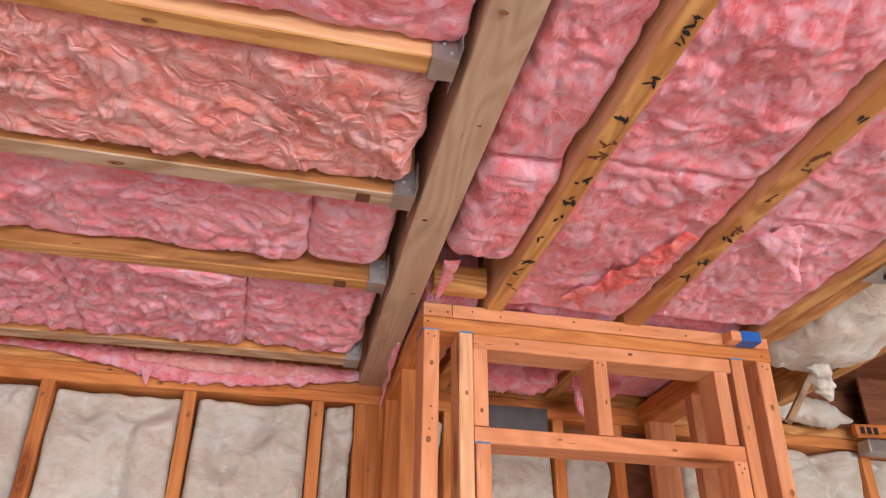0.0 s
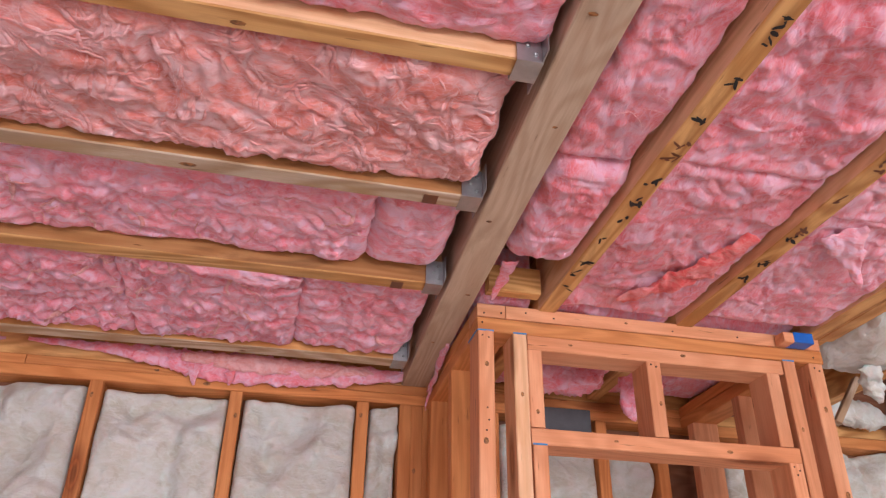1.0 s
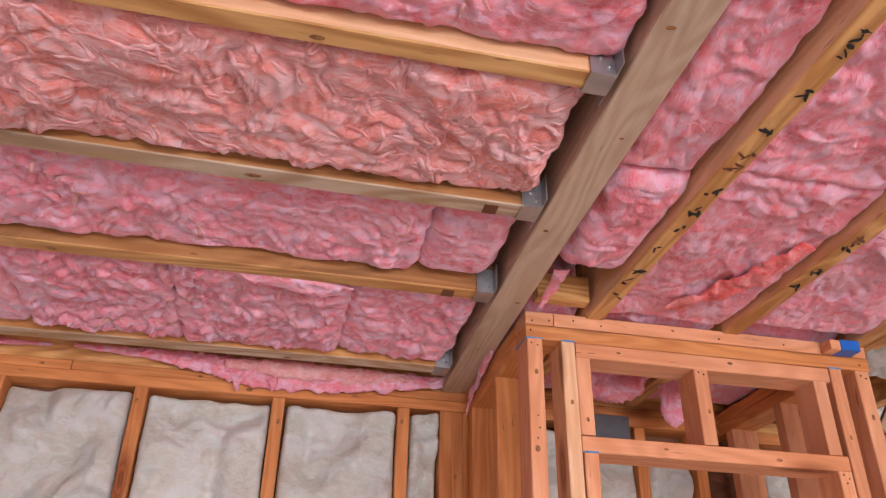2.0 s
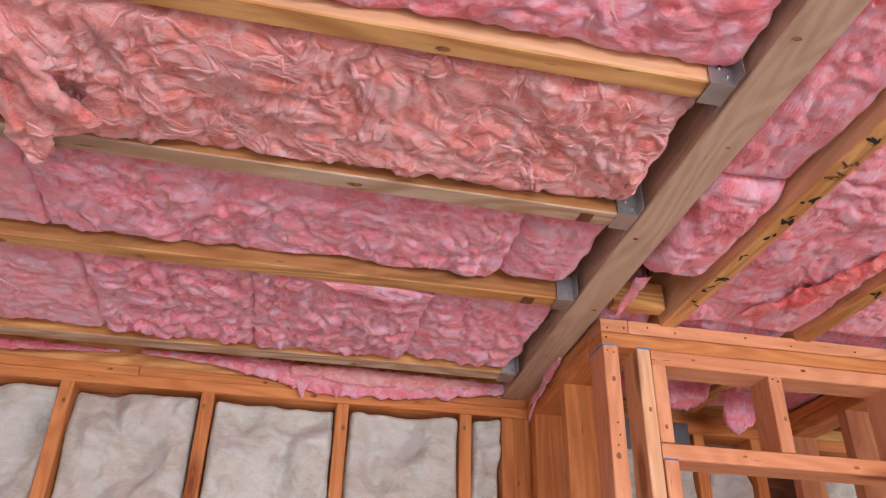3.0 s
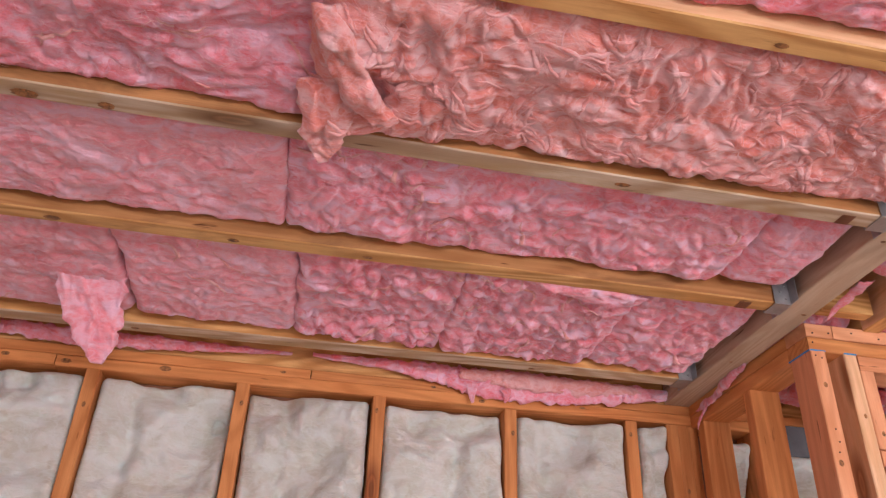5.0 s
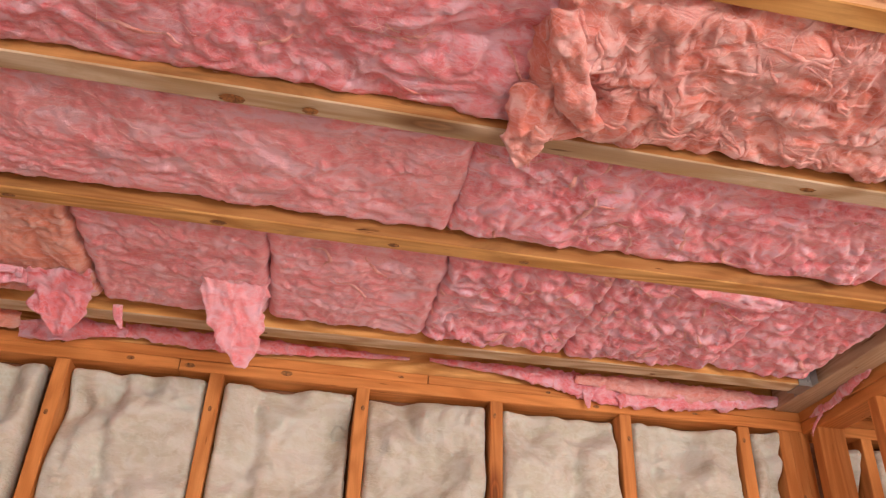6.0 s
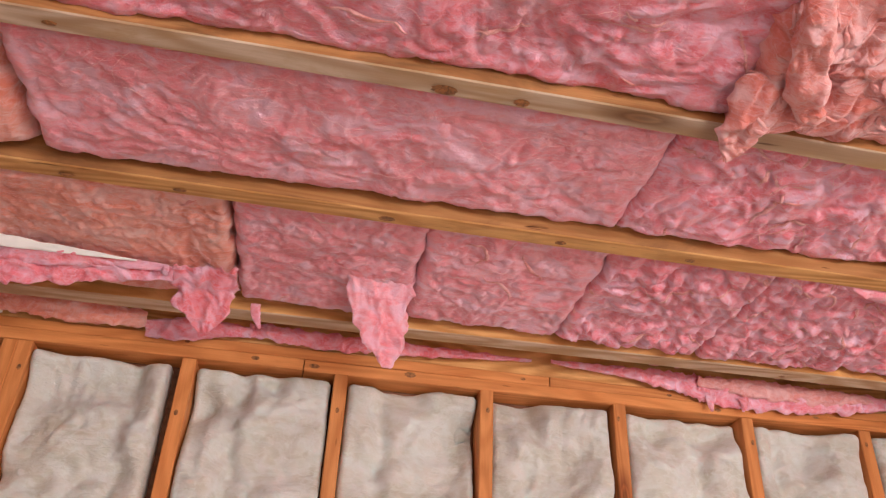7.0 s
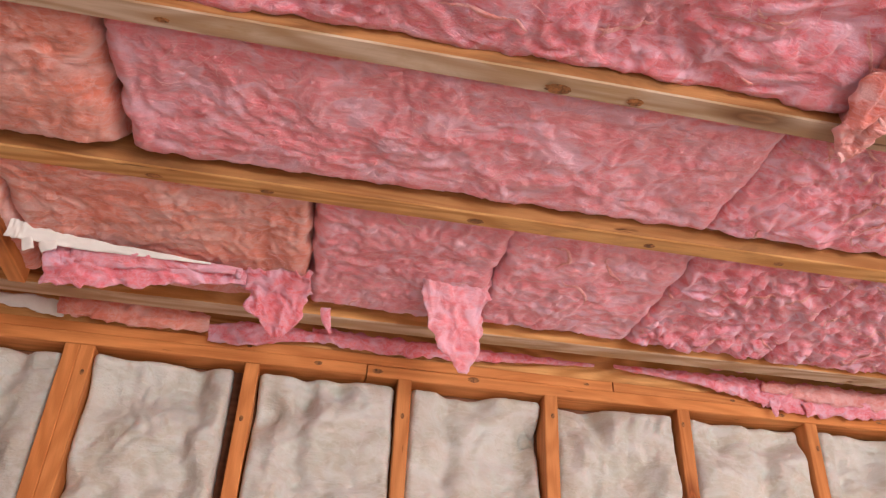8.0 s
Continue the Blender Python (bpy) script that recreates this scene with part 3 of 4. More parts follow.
# joists beyond the girder, notched over the closet plate
RIGHT = [(0.945, 0.962, "yellow pine ceiling joist with black grade stamps"), (1.34, 1.346, "yellow pine ceiling joist with dark stains"),
         (1.732, 1.722, "orange pine ceiling joist beside a white batt"), (1.779, 1.769, "orange pine joist doubled against its neighbour beside a white batt"), (2.12, 2.13, "pine ceiling joist beyond the closet")]
for x0, x1, lab in RIGHT:
    # sides paler than the underside: light from the west put into their colour
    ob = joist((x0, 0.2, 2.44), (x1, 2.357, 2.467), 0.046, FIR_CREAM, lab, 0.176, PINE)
    lumber("notched_end", (x1, 2.3575, 2.556), (x1, 2.998, 2.556), 0.045, 0.159, PINE, ob)
    rr = random.Random(int(x0 * 100))
    for k in range(14 if x0 < 1 else 8):
        y = 1.22 + 0.075 * k + rr.uniform(-0.03, 0.03) if x0 < 1 else 1.45 + 0.09 * k + rr.uniform(-0.03, 0.03)
        x = x0 + (x1 - x0) * (y - 0.2) / 2.15
        if x0 > 1.5:
            continue
        ink = INK if rr.random() < 0.7 else RESIN
        for _ in range(rr.randint(2, 5)):
            bm = bmesh.new()
            size = (rr.uniform(0.009, 0.03), rr.uniform(0.003, 0.009))
            bmesh.ops.create_circle(bm, cap_ends=True, segments=11, radius=0.5, matrix=pose(0, 0, 0, 0, 0, rr.uniform(-90, 90)) @ Matrix.Diagonal((*size, 1, 1)))
            for p in bm.verts:
                p.co.x += 0.0022 * noise.noise(p.co * 260 + Vector((y * 9, 0, 0)))
                p.co.y += 0.0022 * noise.noise(p.co * 260 + Vector((5, y * 9, 5)))
            spot = (x + rr.uniform(-0.011, 0.011), y + rr.uniform(-0.014, 0.014))
            link("grade_stamp", bm, ink, ob, Matrix.Translation((*spot, 2.44 + 0.0125 * (spot[1] - 0.2) - 0.0022 - rr.uniform(0, 0.0004))) @ pose(0, 0, 0, 180.7), "black ink mark")


def knot(parent, place, a, b, face="down"):
    """A dark elliptical knot with a raised rim, set in the face of a board."""
    bm = bmesh.new()
    n, rings = 18, []
    for r, h in ((1.0, 0.0), (0.8, 0.0007), (0.55, 0.0004), (0.25, 0.0009)):
        rings.append([bm.verts.new((a * r * (1 + 0.12 * math.sin(3 * q + place[0] * 50)) * math.cos(q * 6.2832 / n),
                                    b * r * math.sin(q * 6.2832 / n), h)) for q in range(n)])
    for x, y in zip(rings, rings[1:]):
        for q in range(n):
            bm.faces.new((x[q], x[(q + 1) % n], y[(q + 1) % n], y[q]))
    bm.faces.new(rings[-1])
    turn = pose(*place, 180) if face == "down" else pose(*place, 90)
    return link("knot", bm, KNOT, parent, turn, "dark brown knot", True)


KNOTS = [(1, 0.19, 0.012, 0.005), (2, -0.945, 0.022, 0.011), (2, -0.815, 0.014, 0.009), (2, -1.56, 0.012, 0.005), (2, 0.1, 0.016, 0.006), (3, -1.405, 0.014, 0.006),
         (3, -0.99, 0.017, 0.009), (3, -0.62, 0.012, 0.008), (3, -0.33, 0.012, 0.007), (3, -1.62, 0.016, 0.007), (4, -0.9, 0.012, 0.006), (4, 0.2, 0.01, 0.005)]
for row, x, a, b in KNOTS:
    gx, y0, y1, w, z0, z1, mat, under = LEFT[row - 1]
    f = (gx - x) / (gx + 4.1)
    y, z = y0 + (y1 - y0) * 2.4 * f, z0 + (z1 - z0) * f
    board = min((o for o in scene.objects if o.name.startswith("ceiling_joist")), key=lambda o: abs(o.matrix_basis.translation.y - (y0 + (y1 - y0) * 1.2)) + abs(o.matrix_basis.translation.x + 1.7))
    knot(board, (x, y + 0.004, z - 0.0017), a, b)
for x, z, a, b in ((-1.262, 2.425, 0.011, 0.006), (-1.1, 2.42, 0.014, 0.007), (-0.83, 2.425, 0.016, 0.008), (-0.5, 2.45, 0.008, 0.004), (-1.45, 2.452, 0.007, 0.004), (0.42, 2.43, 0.01, 0.004), (-0.05, 2.45, 0.008, 0.004), (0.1, 2.42, 0.01, 0.005)):
    knot(north, (x, 2.9985, z), a, b, "front")
for x, z, zone in ((0.578, 2.36, 0), (0.191, 2.33, 0), (-0.2115, 2.36, 0), (-0.608, 2.345, 0), (-1.023, 2.30, 0), (-1.434, 2.25, 0), (-1.857, 2.33, 0), (0.7495, 2.2, 0)):
    knot(north, (x + 0.006 * math.sin(x * 40), 2.9985, z), 0.005, 0.008, "front")

# ---- joist hangers ----
def hanger(x, y, z, w):
    ob = tagged(group_at("joist_hanger", (x, y, z)), "galvanised steel joist hanger nailed to the girder", "joist hanger", "joist hangers")
    t, n, d, hgt = 0.0015, w / 2 + 0.003, 0.042, 0.06
    link("seat", box_mesh((d, 2 * n + t, t), 0, (x - d / 2, y, z - 0.003)), STEEL, ob)
    for s in (-1, 1):
        link("side", box_mesh((d, t, hgt), 0, (x - d / 2, y + s * n, z - 0.002 + hgt / 2)), STEEL, ob)
        link("flange", box_mesh((t, 0.028, hgt), 0, (x - 0.001, y + s * (n + 0.015), z - 0.002 + hgt / 2)), STEEL, ob)
        for k in range(3):
            bm = bmesh.new()
            bmesh.ops.create_uvsphere(bm, u_segments=8, v_segments=5, radius=0.004)
            link("nail_head", bm, STEEL, ob, Matrix.Translation((x - 0.012 - 0.012 * (k % 2), y + s * (n + 0.001), z + 0.012 + 0.016 * k)))
    return ob


for gx, y0, y1, w, z0, z1, mat, under in LEFT:
    hanger(gx - 0.015, y0, z0, w)

# ---- pink batts in the bays that run along x ----
BACK = 2.642


def bay(x0, x1, y0, y1, face, material, seed, label, **more):
    if seed not in (17, 11, 10, 15, 16):
        x0 -= 0.007
    batt("ceiling_batt", "x", (x0, y1, BACK), x1 - x0, y1 - y0, BACK - face, material, seed, label, group="ceiling batts", **{"sides": 0.032, "ends": 0.026, "fold": 0.013, "fine": 0.0045, "ragged": 0.01, **more})


PINK_L = "pink glass wool batt between ceiling joists"
bay(-0.9, 0.65, 1.113, 1.467, 2.462, ROSE, 3, "dusty pink glass wool batt with frayed fibres", low=0.012, fold=0.02, fine=0.005, strands=800, locks=30)
bay(-2.4, -0.905, 1.113, 1.467, 2.468, PINK, 4, PINK_L, strands=96)
bay(-0.475, 0.637, 1.509, 1.850, 2.452, PEACH, 1, "salmon glass wool batt with a deeply frayed and curled face", low=0.016, fold=0.020, fine=0.006,
    freq=0.8, strands=1500, locks=260, curl=0.011, ragged=0.014, sides=0.045, ends=0.05, step=0.0045, swells=((0.03, 0.03, 0.06, 0.03), (0.05, 0.2, 0.05, 0.022), (0.105, 0.11, 0.035, -0.035), (0.2, 0.1, 0.1, 0.012)))
bay(-1.75, -0.46, 1.507, 1.848, 2.474, PINK, 6, "pink glass wool batt with a creased lower edge", low=0.014, fold=0.018, strands=400, locks=20, swells=((1.25, 0.03, 0.06, 0.015),))
bay(-3.0, -1.755, 1.507, 1.848, 2.47, PINK, 7, PINK_L)
bay(0.464, 0.648, 1.896, 2.234, 2.466, PINK, 8, "short pink batt with a rounded end at the girder", sides=0.06, ends=0.06, strands=144)
bay(-0.508, 0.467, 1.894, 2.234, 2.472, PINK, 9, PINK_L, fold=0.023, fine=0.006, strands=672, locks=25)
bay(-1.66, -0.512, 1.89, 2.236, 2.476, BLUSH, 10, "smooth pink glass wool batt between knotty joists", low=0.01, fold=0.010, strands=320)
bay(-2.9, -1.668, 1.89, 2.238, 2.468, SALMON, 11, "salmon pink batt with a torn corner", low=0.016, fold=0.012, sides=0.05, ends=0.06, strands=144)
SPLITS = [(0.335, 0.662, 12), (-0.085, 0.337, 13), (-0.475, -0.086, 14), (-0.888, -0.478, 15), (-1.307, -0.892, 16), (-1.93, -1.316, 17), (-2.3, -1.94, 18)]
for x0, x1, s in SPLITS:
    bay(x0, x1, 2.283, 2.763, {12: 2.468, 13: 2.46, 14: 2.466, 17: 2.474}.get(s, 2.475), SALMON if s >= 17 else BLUSH if s >= 15 else PINK, s,
        "short pink glass wool piece packed between joists" if s < 17 else "salmon batt piece with a lifted white edge",
        low=0.012, fold=(0.034 if s in (13, 14) else 0.024 if s == 12 else 0.012), fine=(0.008 if s in (13, 14) else 0.005), strands=224, locks=(22 if s in (13, 14) else 4), ends=(0.045 if s == 12 else 0.024), sides=(0.045 if s == 12 else 0.03))
bay(-2.8, 0.65, 2.84, 2.998, 2.535, PINK, 19, "thin pink glass wool stuffed beside the stud wall", low=0.012)

# ---- pink batts in the bays that run along y ----
def bay_y(x0, x1, y0, y1, face, material, seed, label, **more):
    batt("ceiling_batt", "y", (x0, y0, BACK), y1 - y0, x1 - x0, BACK - face, material, seed, label, group="ceiling batts", **{"sides": 0.02, "ends": 0.03, "fold": 0.015, "fine": 0.0045, "ragged": 0.008, **more})


bay_y(0.765, 0.918, 0.3, 1.745, 2.482, ROSE, 21, "dusty rose glass wool batt squeezed beside the girder", low=0.014, strands=400)
bay_y(0.775, 0.928, 1.75, 2.12, 2.460, ROSE, 22, "short rose batt with a ragged lower end", low=0.014, fold=0.02, sides=0.04, ends=0.05, strands=192)
bay_y(0.963, 1.312, 0.3, 1.71, 2.476, ROSE, 23, "rose glass wool batt between stamped joists", low=0.022, strands=416)
bay_y(0.972, 1.316, 1.70, 2.35, 2.478, ROSE, 24, "rose glass wool batt pressed against the closet plate", low=0.018, fold=0.012, strands=240)
bay_y(1.362, 1.70, 0.3, 1.80, 2.462, PINK, 25, "bright pink glass wool batt with a hanging tuft", low=0.024, fold=0.017, strands=416)
bay_y(1.366, 1.698, 1.78, 2.305, 2.466, PINK, 26, "bright pink batt behind the closet plate", low=0.016, strands=240)
for x0, x1, s in ((0.79, 0.928, 27), (0.985, 1.315, 28), (1.368, 1.69, 29)):
    bay_y(x0, x1, 2.365, 2.96, 2.485, PINK, s, "pink glass wool batt above the closet", low=0.014)
bay_y(1.803, 2.095, 0.5, 2.55, 2.475, WHITE, 30, "white glass wool batt bulging below its joists", low=0.02, fold=0.008, fine=0.001, sides=0.07, ends=0.06, swells=((1.85, 0.17, 0.2, 0.05),))

# ---- white batts in the far wall ----
def dents(seed, w):
    """Hollows and bulges where a batt was pushed in by hand."""
    r = random.Random(seed)
    out = [(r.uniform(0, w), r.uniform(1.7, 2.36), r.uniform(0.03, 0.085), r.choice((-0.05, -0.035, -0.025, 0.018, 0.028))) for _ in range(18)]
    lane = r.uniform(0.2, 0.8) * w
    return out + [(lane + r.uniform(-0.015, 0.015), 1.75 + 0.045 * k, 0.026, -0.03) for k in range(15)]


xs = sorted(STUDS)
BAYS = [(a + 0.02, b - 0.02) for a, b in zip(xs, xs[1:]) if b - a > 0.1] + [(0.6, 0.692)]
for k, (a, b) in enumerate(BAYS):
    if -1.5 < b < -1.4:
        b -= 0.024
    batt("wall_batt", "wall", (a + 0.004, WALL_Y + 0.088, 0.04), b - a - 0.008, 2.352, 0.079, WHITE, 40 + k, "white glass wool batt between fir studs",
         low=0.032, fold=0.026, fine=0.006, freq=0.6, sides=0.022, ends=0.02, step=0.008, ragged=0.003, wave=9, curl=0.002, swells=dents(40 + k, b - a), group="wall batts")
for a, b, s in ((0.88, 0.978, 61), (1.022, 1.35, 62), (1.392, 1.553, 63), (1.8, 2.098, 64), (2.142, 2.508, 65), (2.552, 2.918, 66)):
    batt("wall_batt", "wall", (a + 0.003, WALL_Y + 0.088, 0.04), b - a - 0.006, 2.335, 0.079, WHITE, s, "white glass wool batt between fir studs",
         low=0.032, fold=0.026, fine=0.006, freq=0.6, sides=0.022, ends=0.02, step=0.008, ragged=0.003, wave=9, curl=0.002, swells=dents(s, b - a), group="wall batts")

# ---- torn wool hanging out of the bays ----
HANG = "torn wool"
fleece("torn_flap", [(-0.97, 2.55, 2.505), (-0.965, 2.60, 2.45), (-0.95, 2.64, 2.39), (-0.935, 2.655, 2.34), (-0.93, 2.66, 2.295)], (0.085, 0.075, 0.062, 0.045, 0.012), 0.006, BLUSH, 71,
       "pink flap of torn wool hanging below the joists", (1, 0.15, 0), 0.3, 0.016)
fleece("torn_flap", [(-1.0, 2.63, 2.45), (-0.985, 2.655, 2.40), (-0.975, 2.665, 2.345)], (0.03, 0.022, 0.006), 0.005, ROSE, 171,
       "narrow folded strip of torn pink wool", (1, 0.3, 0), 0.4, 0.01)
fleece("torn_flap", [(-1.385, 2.60, 2.475), (-1.38, 2.66, 2.445), (-1.372, 2.68, 2.40), (-1.365, 2.69, 2.345)], (0.085, 0.08, 0.06, 0.012), 0.006, ROSE, 72,
       "pink scrap of torn wool drooping under a joist", (1, 0, 0), 0.35, 0.016)
fleece("wool_strip", [(-1.56, 2.962, 2.462), (-1.46, 2.960, 2.468), (-1.38, 2.96, 2.482), (-1.28, 2.962, 2.482)], (0.022, 0.034, 0.024, 0.014), 0.008, PINK, 73,
       "folded strip of pink wool lying along the top plate", (0, 0.35, -1), 0.4, 0.012)
fleece("wool_strip", [(-1.29, 2.968, 2.495), (-1.1, 2.968, 2.483), (-0.9, 2.97, 2.487), (-0.68, 2.975, 2.495), (-0.48, 2.98, 2.502)], (0.02, 0.024, 0.02, 0.012, 0.004), 0.006, ROSE, 173,
       "long thin strip of pink wool along the top plate", (0, 0.3, -1), 0.5, 0.012)
fleece("wool_wisp", [(-1.262, 2.735, 2.46), (-1.258, 2.745, 2.43), (-1.245, 2.75, 2.40)], (0.012, 0.012, 0.003), 0.004, PINK, 174, "small pink wisp caught under a joist", (1, 0, 0), 0.5, 0.006)
fleece("wool_strip", [(-1.945, 2.95, 2.49), (-1.85, 2.95, 2.494), (-1.7, 2.95, 2.488), (-1.56, 2.955, 2.484)], (0.024, 0.034, 0.036, 0.02), 0.012, SALMON, 74,
       "salmon strip of wool stuffed above the top plate", (0, 0.4, -1), 0.35, 0.014)
fleece("wool_strip", [(-0.42, 2.974, 2.506), (-0.2, 2.974, 2.498), (-0.02, 2.97, 2.482), (0.1, 2.966, 2.464), (0.33, 2.965, 2.462), (0.52, 2.966, 2.472), (0.72, 2.97, 2.49)],
       (0.006, 0.016, 0.032, 0.044, 0.040, 0.030, 0.014), 0.011, PINK, 75, "ragged pink strip of wool hanging over the top plate", (0, 0.2, -1), 0.42, 0.014)
fleece("wool_strip", [(0.02, 2.952, 2.485), (0.2, 2.95, 2.477), (0.42, 2.95, 2.476), (0.6, 2.953, 2.487)], (0.014, 0.027, 0.025, 0.012), 0.01, LOCK, 175,
       "torn upper layer of pink wool over the top plate", (0, 0.35, -1), 0.5, 0.012)
fleece("wool_wisp", [(0.055, 2.958, 2.46), (0.06, 2.962, 2.435), (0.066, 2.97, 2.402)], (0.02, 0.014, 0.003), 0.004, PINK, 76, "small pink wisp of wool over the top plate", (1, 0, 0), 0.5, 0.006)
fleece("wool_wisp", [(0.16, 2.958, 2.452), (0.17, 2.964, 2.43), (0.165, 2.972, 2.412)], (0.018, 0.012, 0.003), 0.004, ROSE, 77, "short pink wisp of wool over the top plate", (1, 0, 0), 0.5, 0.006)
fleece("wool_clump", [(1.44, 2.795, 2.51), (1.41, 2.80, 2.44), (1.392, 2.805, 2.39), (1.385, 2.807, 2.35)], (0.09, 0.072, 0.05, 0.015), 0.018, PINK, 78, "pink clump of wool drooping inside the closet", (1, 0.2, 0), 0.2, 0.012)
tuft("wool_clump", [(1.02, 2.70, 2.50), (1.08, 2.74, 2.45), (1.22, 2.76, 2.44), (1.28, 2.74, 2.49)], 0.09, 0.06, ROSE, 79, None, "rose clump of wool sagging above the closet", HANG, 0.3, (0, 1, 0), 24)
fleece("wool_clump", [(1.43, 1.82, 2.462), (1.48, 1.875, 2.45), (1.52, 1.92, 2.435), (1.56, 1.957, 2.412)], (0.045, 0.034, 0.016, 0.003), 0.008, PINK, 80, "bright pink tuft of wool hanging from a batt", (1, -0.6, 0), 0.4, 0.01)
fleece("wool_clump", [(1.275, 1.90, 2.476), (1.245, 2.02, 2.468), (1.20, 2.14, 2.470), (1.12, 2.26, 2.476)], (0.015, 0.032, 0.036, 0.02), 0.008, HOT, 81, "strong red crumpled scrap of wool", (1, 0.5, 0), 0.5, 0.012)
tuft("wool_wisp", [(0.76, 2.62, 2.468), (0.765, 2.78, 2.445), (0.768, 2.93, 2.432)], 0.018, 0.008, PINK, 82, None, "wisp of pink wool caught beside the girder", HANG, 0.5, (0, 0, 1))
tuft("wool_wisp", [(0.767, 2.86, 2.44), (0.766, 2.9, 2.41), (0.764, 2.93, 2.37)], 0.006, 0.004, PINK, 83, None, "thin pink wisp of wool", HANG, 0.5, (0, 1, 0))
fleece("wool_wisp", [(0.80, 2.14, 2.480), (0.806, 2.23, 2.472), (0.80, 2.31, 2.462)], (0.02, 0.014, 0.006), 0.004, ROSE, 84, "frayed rose wool over a blocking piece", (1, 0, 0), 0.6, 0.008)
fleece("wool_clump", [(0.04, 2.30, 2.462), (0.15, 2.305, 2.455), (0.25, 2.315, 2.45), (0.335, 2.33, 2.456)], (0.01, 0.022, 0.034, 0.024), 0.012, PINK, 85, "folded lip of pink wool beside a joist", (0, 1, 0), 0.25, 0.008)
fleece("wool_clump", [(1.92, 2.40, 2.432), (1.965, 2.445, 2.405), (1.99, 2.47, 2.385), (2.01, 2.485, 2.355)], (0.03, 0.032, 0.026, 0.008), 0.014, WHITE, 86, "white torn tuft of wool hanging from a batt", (1, -0.5, 0), 0.6, 0.012)
tuft("wool_clump", [(1.95, 2.9, 2.50), (2.2, 2.92, 2.49), (2.45, 2.93, 2.46)], 0.06, 0.05, WHITE, 87, None, "white wool heaped above the wall plate", HANG, 0.2, (0, 0, 1), 24)

# ---- small things ----
blk = tagged(lumber("blocking", (0.79, 2.31, 2.515), (0.925, 2.31, 2.515), 0.038, 0.07, PINE), "short pine blocking between girder and joist", "blocking")
off = tagged(lumber("wood_offcut", (1.61, 2.335, 2.449), (1.698, 2.335, 2.449), 0.04, 0.028, FIR_PALE), "short pale offcut with a blue painted end on the plate", "offcut")
link("painted_end", box_mesh((0.058, 0.044, 0.03), 0.002, (1.668, 2.335, 2.449)), BLUE, off, None, "bright blue paint")
tagged(link("metal_plate", box_mesh((0.25, 0.003, 0.10), 0.001), DARK_SHEET, None, Matrix.Translation((1.205, 2.992, 2.385))), "dark grey sheet metal plate on the closet's back wall", "plate")
strip = tagged(group_at("facing_flange", (-1.6, 2.6, 2.43)), "white paper facing flange peeling from a lifted salmon batt", "facing")
fleece("flange", [(-1.955, 2.545, 2.468), (-1.92, 2.55, 2.462), (-1.83, 2.562, 2.458), (-1.7, 2.572, 2.458), (-1.53, 2.585, 2.460)], (0.022, 0.018, 0.014, 0.009, 0.002), 0.0012, PAPER, 90, "", (0, 0.45, -1), 0.3, 0.005, strip)
fleece("torn_tab", [(-1.915, 2.556, 2.455), (-1.91, 2.558, 2.44), (-1.905, 2.56, 2.425)], (0.012, 0.014, 0.013), 0.0012, PAPER, 91, "", (1, 0, 0), 0.3, 0.006, strip)
fleece("torn_tab", [(-1.875, 2.562, 2.455), (-1.87, 2.563, 2.442), (-1.865, 2.565, 2.43)], (0.016, 0.019, 0.016), 0.0012, PAPER, 191, "", (1, 0, 0), 0.3, 0.006, strip)


fleece("wool_strip", [(-1.885, 2.60, 2.422), (-1.75, 2.61, 2.43), (-1.6, 2.615, 2.447), (-1.44, 2.62, 2.455)], (0.05, 0.042, 0.03, 0.014), 0.007, PINK, 92, "pink wool folded down below a lifted batt", (0, 0.4, -1), 0.35, 0.018)
fleece("wool_strip", [(-1.83, 2.585, 2.447), (-1.74, 2.59, 2.445), (-1.6, 2.595, 2.455), (-1.46, 2.60, 2.458)], (0.024, 0.022, 0.014, 0.008), 0.006, ROSE, 192, "upper fold of pink wool below a lifted batt", (0, 0.5, -1), 0.35, 0.012)
fleece("white_scrap", [(-2.13, 2.978, 2.503), (-2.02, 2.978, 2.498), (-1.93, 2.978, 2.488)], (0.012, 0.02, 0.022), 0.0015, PAPER, 95, "scrap of white facing sheet above the wall plate", (0, 0.2, -1), 0.3, 0.006)
tagged(lumber("blocking", (-1.985, 2.45, 2.505), (-1.985, 2.762, 2.505), 0.04, 0.12, FIR), "pine blocking between two ceiling joists", "blocking")
tagged(lumber("brace", (2.05, 2.60, 2.47), (1.96, 2.62, 2.33), 0.03, 0.02, GREYED), "thin grey-brown brace beyond the closet", "brace")
panel = tagged(link("sheathing_panel", box_mesh((0.6, 0.012, 0.28), 0.001), PLY, None, Matrix.Translation((2.85, 2.97, 2.53))), "dark red-brown sheathing panel", "panel")
plank = tagged(lumber("plank", (2.45, 2.93, 2.425), (3.1, 2.93, 2.455), 0.02, 0.05, FIR), "fir plank with a black printed mark", "plank")
for k in range(3):
    link("printed_mark", box_mesh((0.018, 0.001, 0.025), 0), INK, plank, Matrix.Translation((2.475 + 0.027 * k, 2.9185, 2.428)), "black print that cannot be read")
junction = tagged(link("junction_box", box_mesh((0.12, 0.06, 0.05), 0.006), STEEL, None, Matrix.Translation((2.53, 2.93, 2.37))), "grey metal junction box on the wall plate", "junction box")

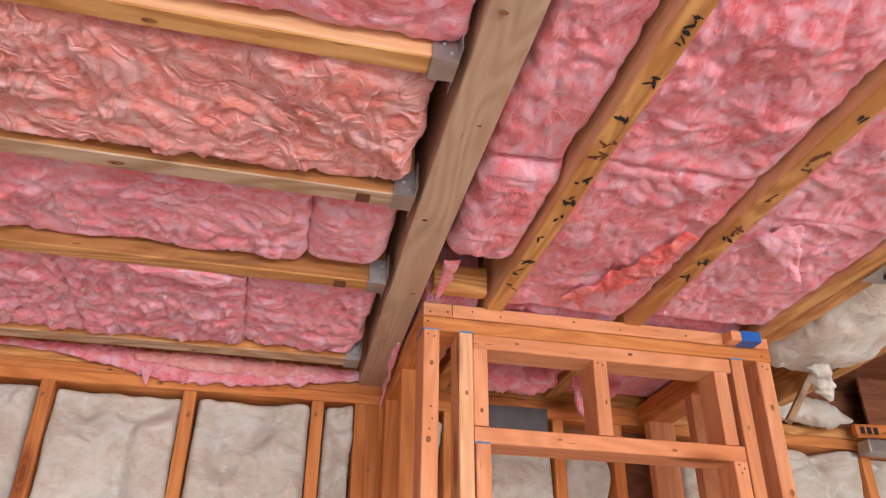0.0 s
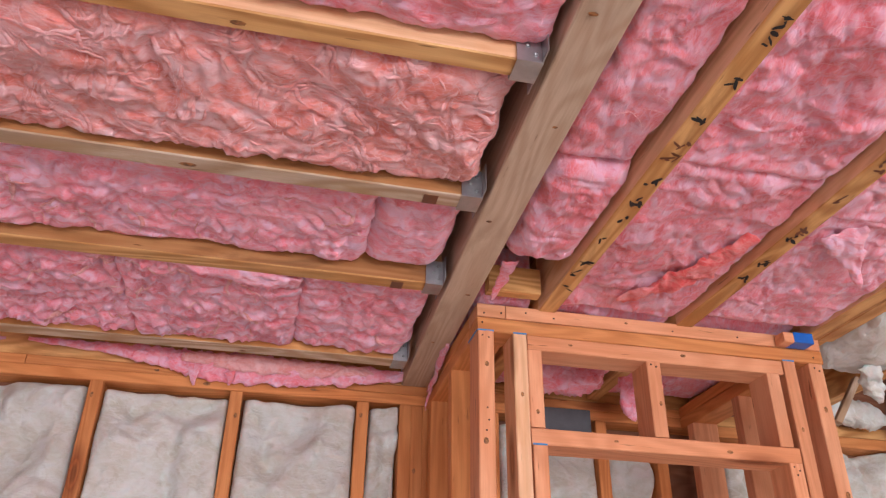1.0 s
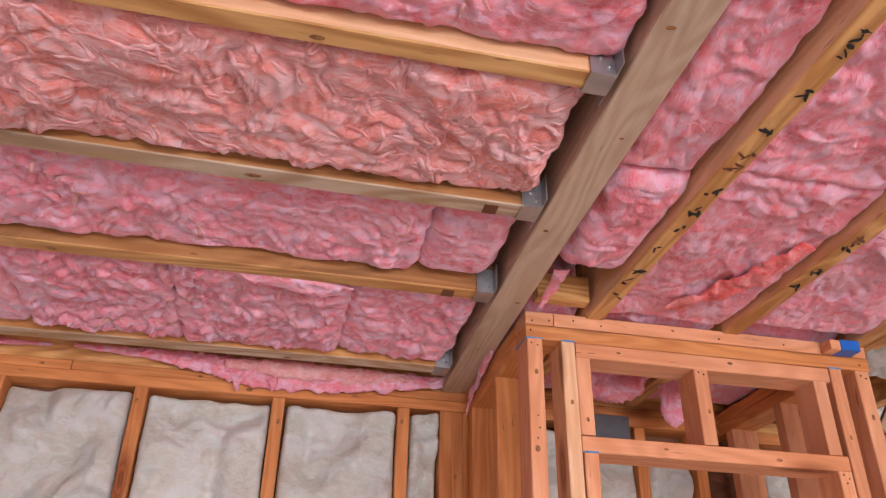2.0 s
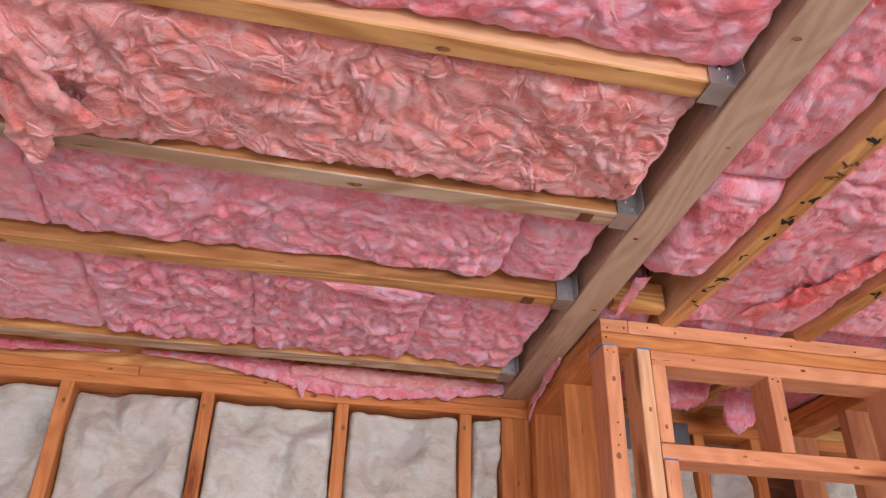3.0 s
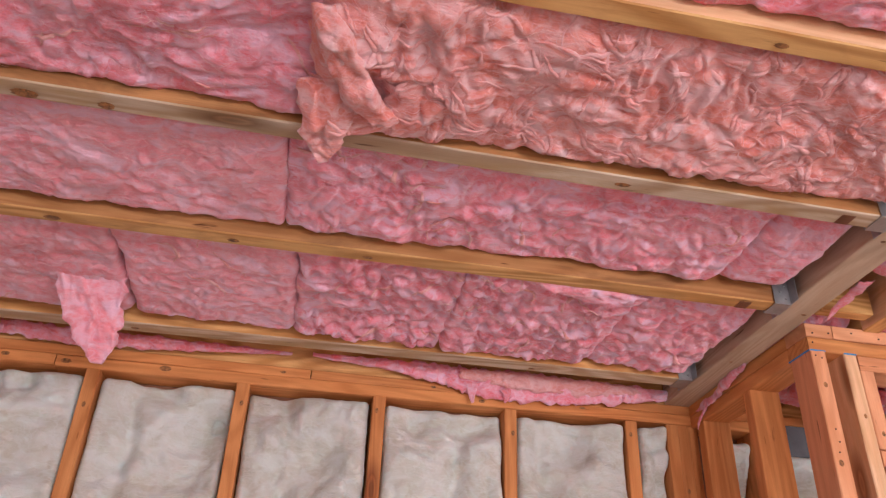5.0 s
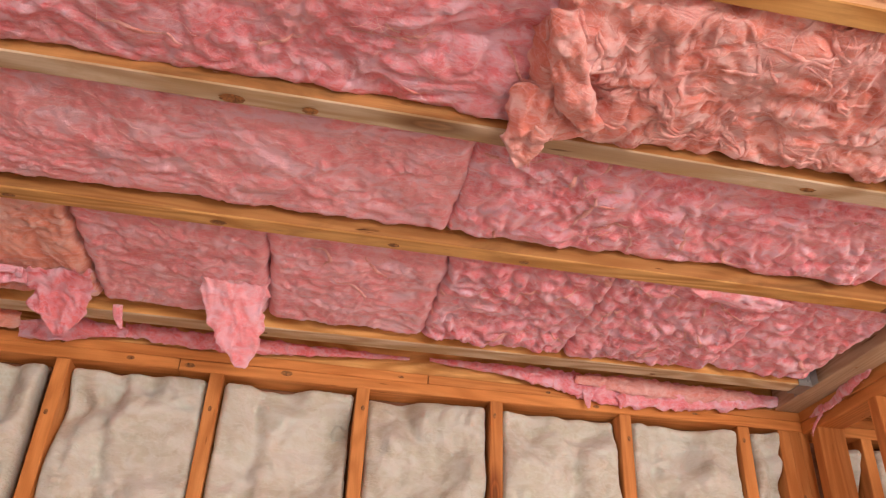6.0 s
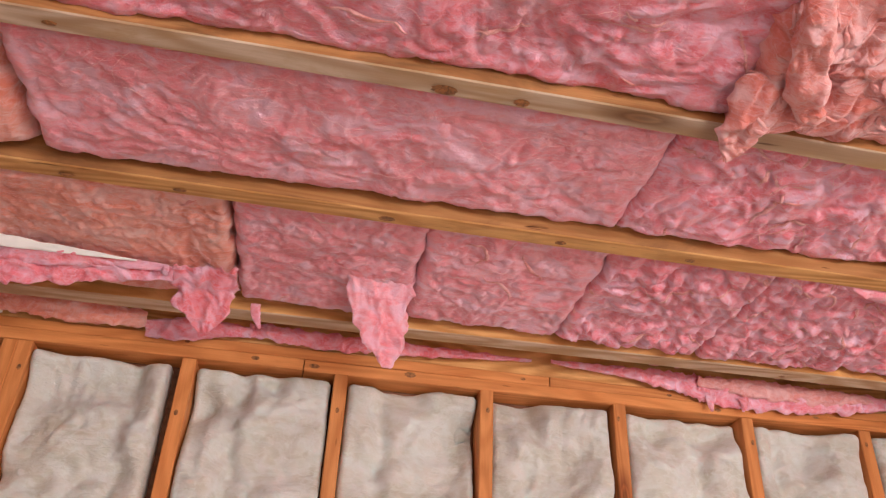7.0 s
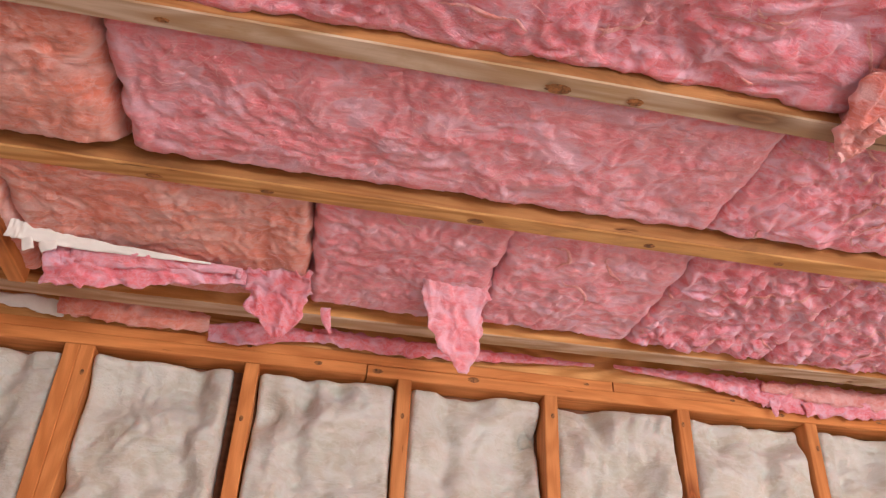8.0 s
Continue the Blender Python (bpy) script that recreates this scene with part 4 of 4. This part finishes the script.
fleece("wool_clump", [(-0.45, 1.72, 2.45), (-0.452, 1.80, 2.44), (-0.45, 1.85, 2.43), (-0.448, 1.885, 2.412)], (0.05, 0.045, 0.032, 0.008), 0.012, PEACH, 96, "salmon corner of torn wool hanging over a joist", (1, 0.1, 0), 0.3, 0.014)
fleece("wool_clump", [(-0.47, 1.56, 2.452), (-0.44, 1.64, 2.438), (-0.40, 1.72, 2.436), (-0.35, 1.79, 2.44)], (0.02, 0.03, 0.03, 0.02), 0.014, PEACH, 196, "curled lip of salmon wool at the batt's torn end", (1, -0.5, 0), 0.3, 0.014)

fixture = tagged(group_at("light_bracket", (1.79, 1.945, 2.45)), "grey steel bracket with a black disc for the dark inside of a round knockout on a joist", "bracket")
link("plate", box_mesh((0.075, 0.085, 0.002), 0.0008), STEEL, fixture, Matrix.Translation((1.785, 1.935, 2.4575)))
# black disc stands in for the shaded inside of the plate's round hole
bm = bmesh.new()
bmesh.ops.create_cone(bm, cap_ends=True, segments=24, radius1=0.018, radius2=0.016, depth=0.006)
link("knockout", bm, INK, fixture, Matrix.Translation((1.792, 1.93, 2.4545)), "black disc for the dark inside of a round knockout")

# knots and nails in the closet framing and the girder
for x, z, a, b in ((0.80, 2.31, 0.005, 0.007), (0.795, 2.12, 0.006, 0.008), (0.888, 2.24, 0.004, 0.006), (0.925, 2.20, 0.004, 0.006), (1.02, 2.38, 0.006, 0.003), (1.33, 2.382, 0.008, 0.004),
                   (1.12, 2.142, 0.006, 0.003), (1.42, 2.137, 0.008, 0.004), (1.64, 2.21, 0.004, 0.006), (1.722, 2.27, 0.005, 0.008), (1.728, 2.05, 0.006, 0.009), (1.18, 2.458, 0.005, 0.003), (1.25, 2.247, 0.004, 0.006)):
    knot(front, (x, FRONT_Y - 0.0015, z), a, b, "front")
for x, z in ((1.592, 2.112), (1.606, 2.103), (1.598, 2.092), (0.79, 2.385), (0.806, 2.38), (1.716, 2.385), (1.73, 2.378), (1.236, 2.35), (1.25, 2.345), (0.98, 2.45), (1.31, 2.449), (1.5, 2.452), (0.80, 2.2), (0.803, 2.17), (0.797, 2.145)):
    bm = bmesh.new()
    bmesh.ops.create_cone(bm, cap_ends=True, segments=10, radius1=0.0024, radius2=0.002, depth=0.002)
    link("nail_head", bm, INK, front, Matrix.Translation((x, FRONT_Y - 0.0012, z)) @ pose(0, 0, 0, 90))
for y, dx, a, b in ((1.02, 0.02, 0.006, 0.004), (1.36, -0.018, 0.008, 0.004), (1.62, 0.012, 0.005, 0.003), (1.95, -0.02, 0.006, 0.004), (2.3, 0.016, 0.007, 0.004), (2.62, -0.01, 0.005, 0.003)):
    f = (y + 0.5) / 3.498
    knot(girder, (0.662 + 0.075 * f + dx, y, 2.515 + 0.041 * f - 0.0875), a, b)
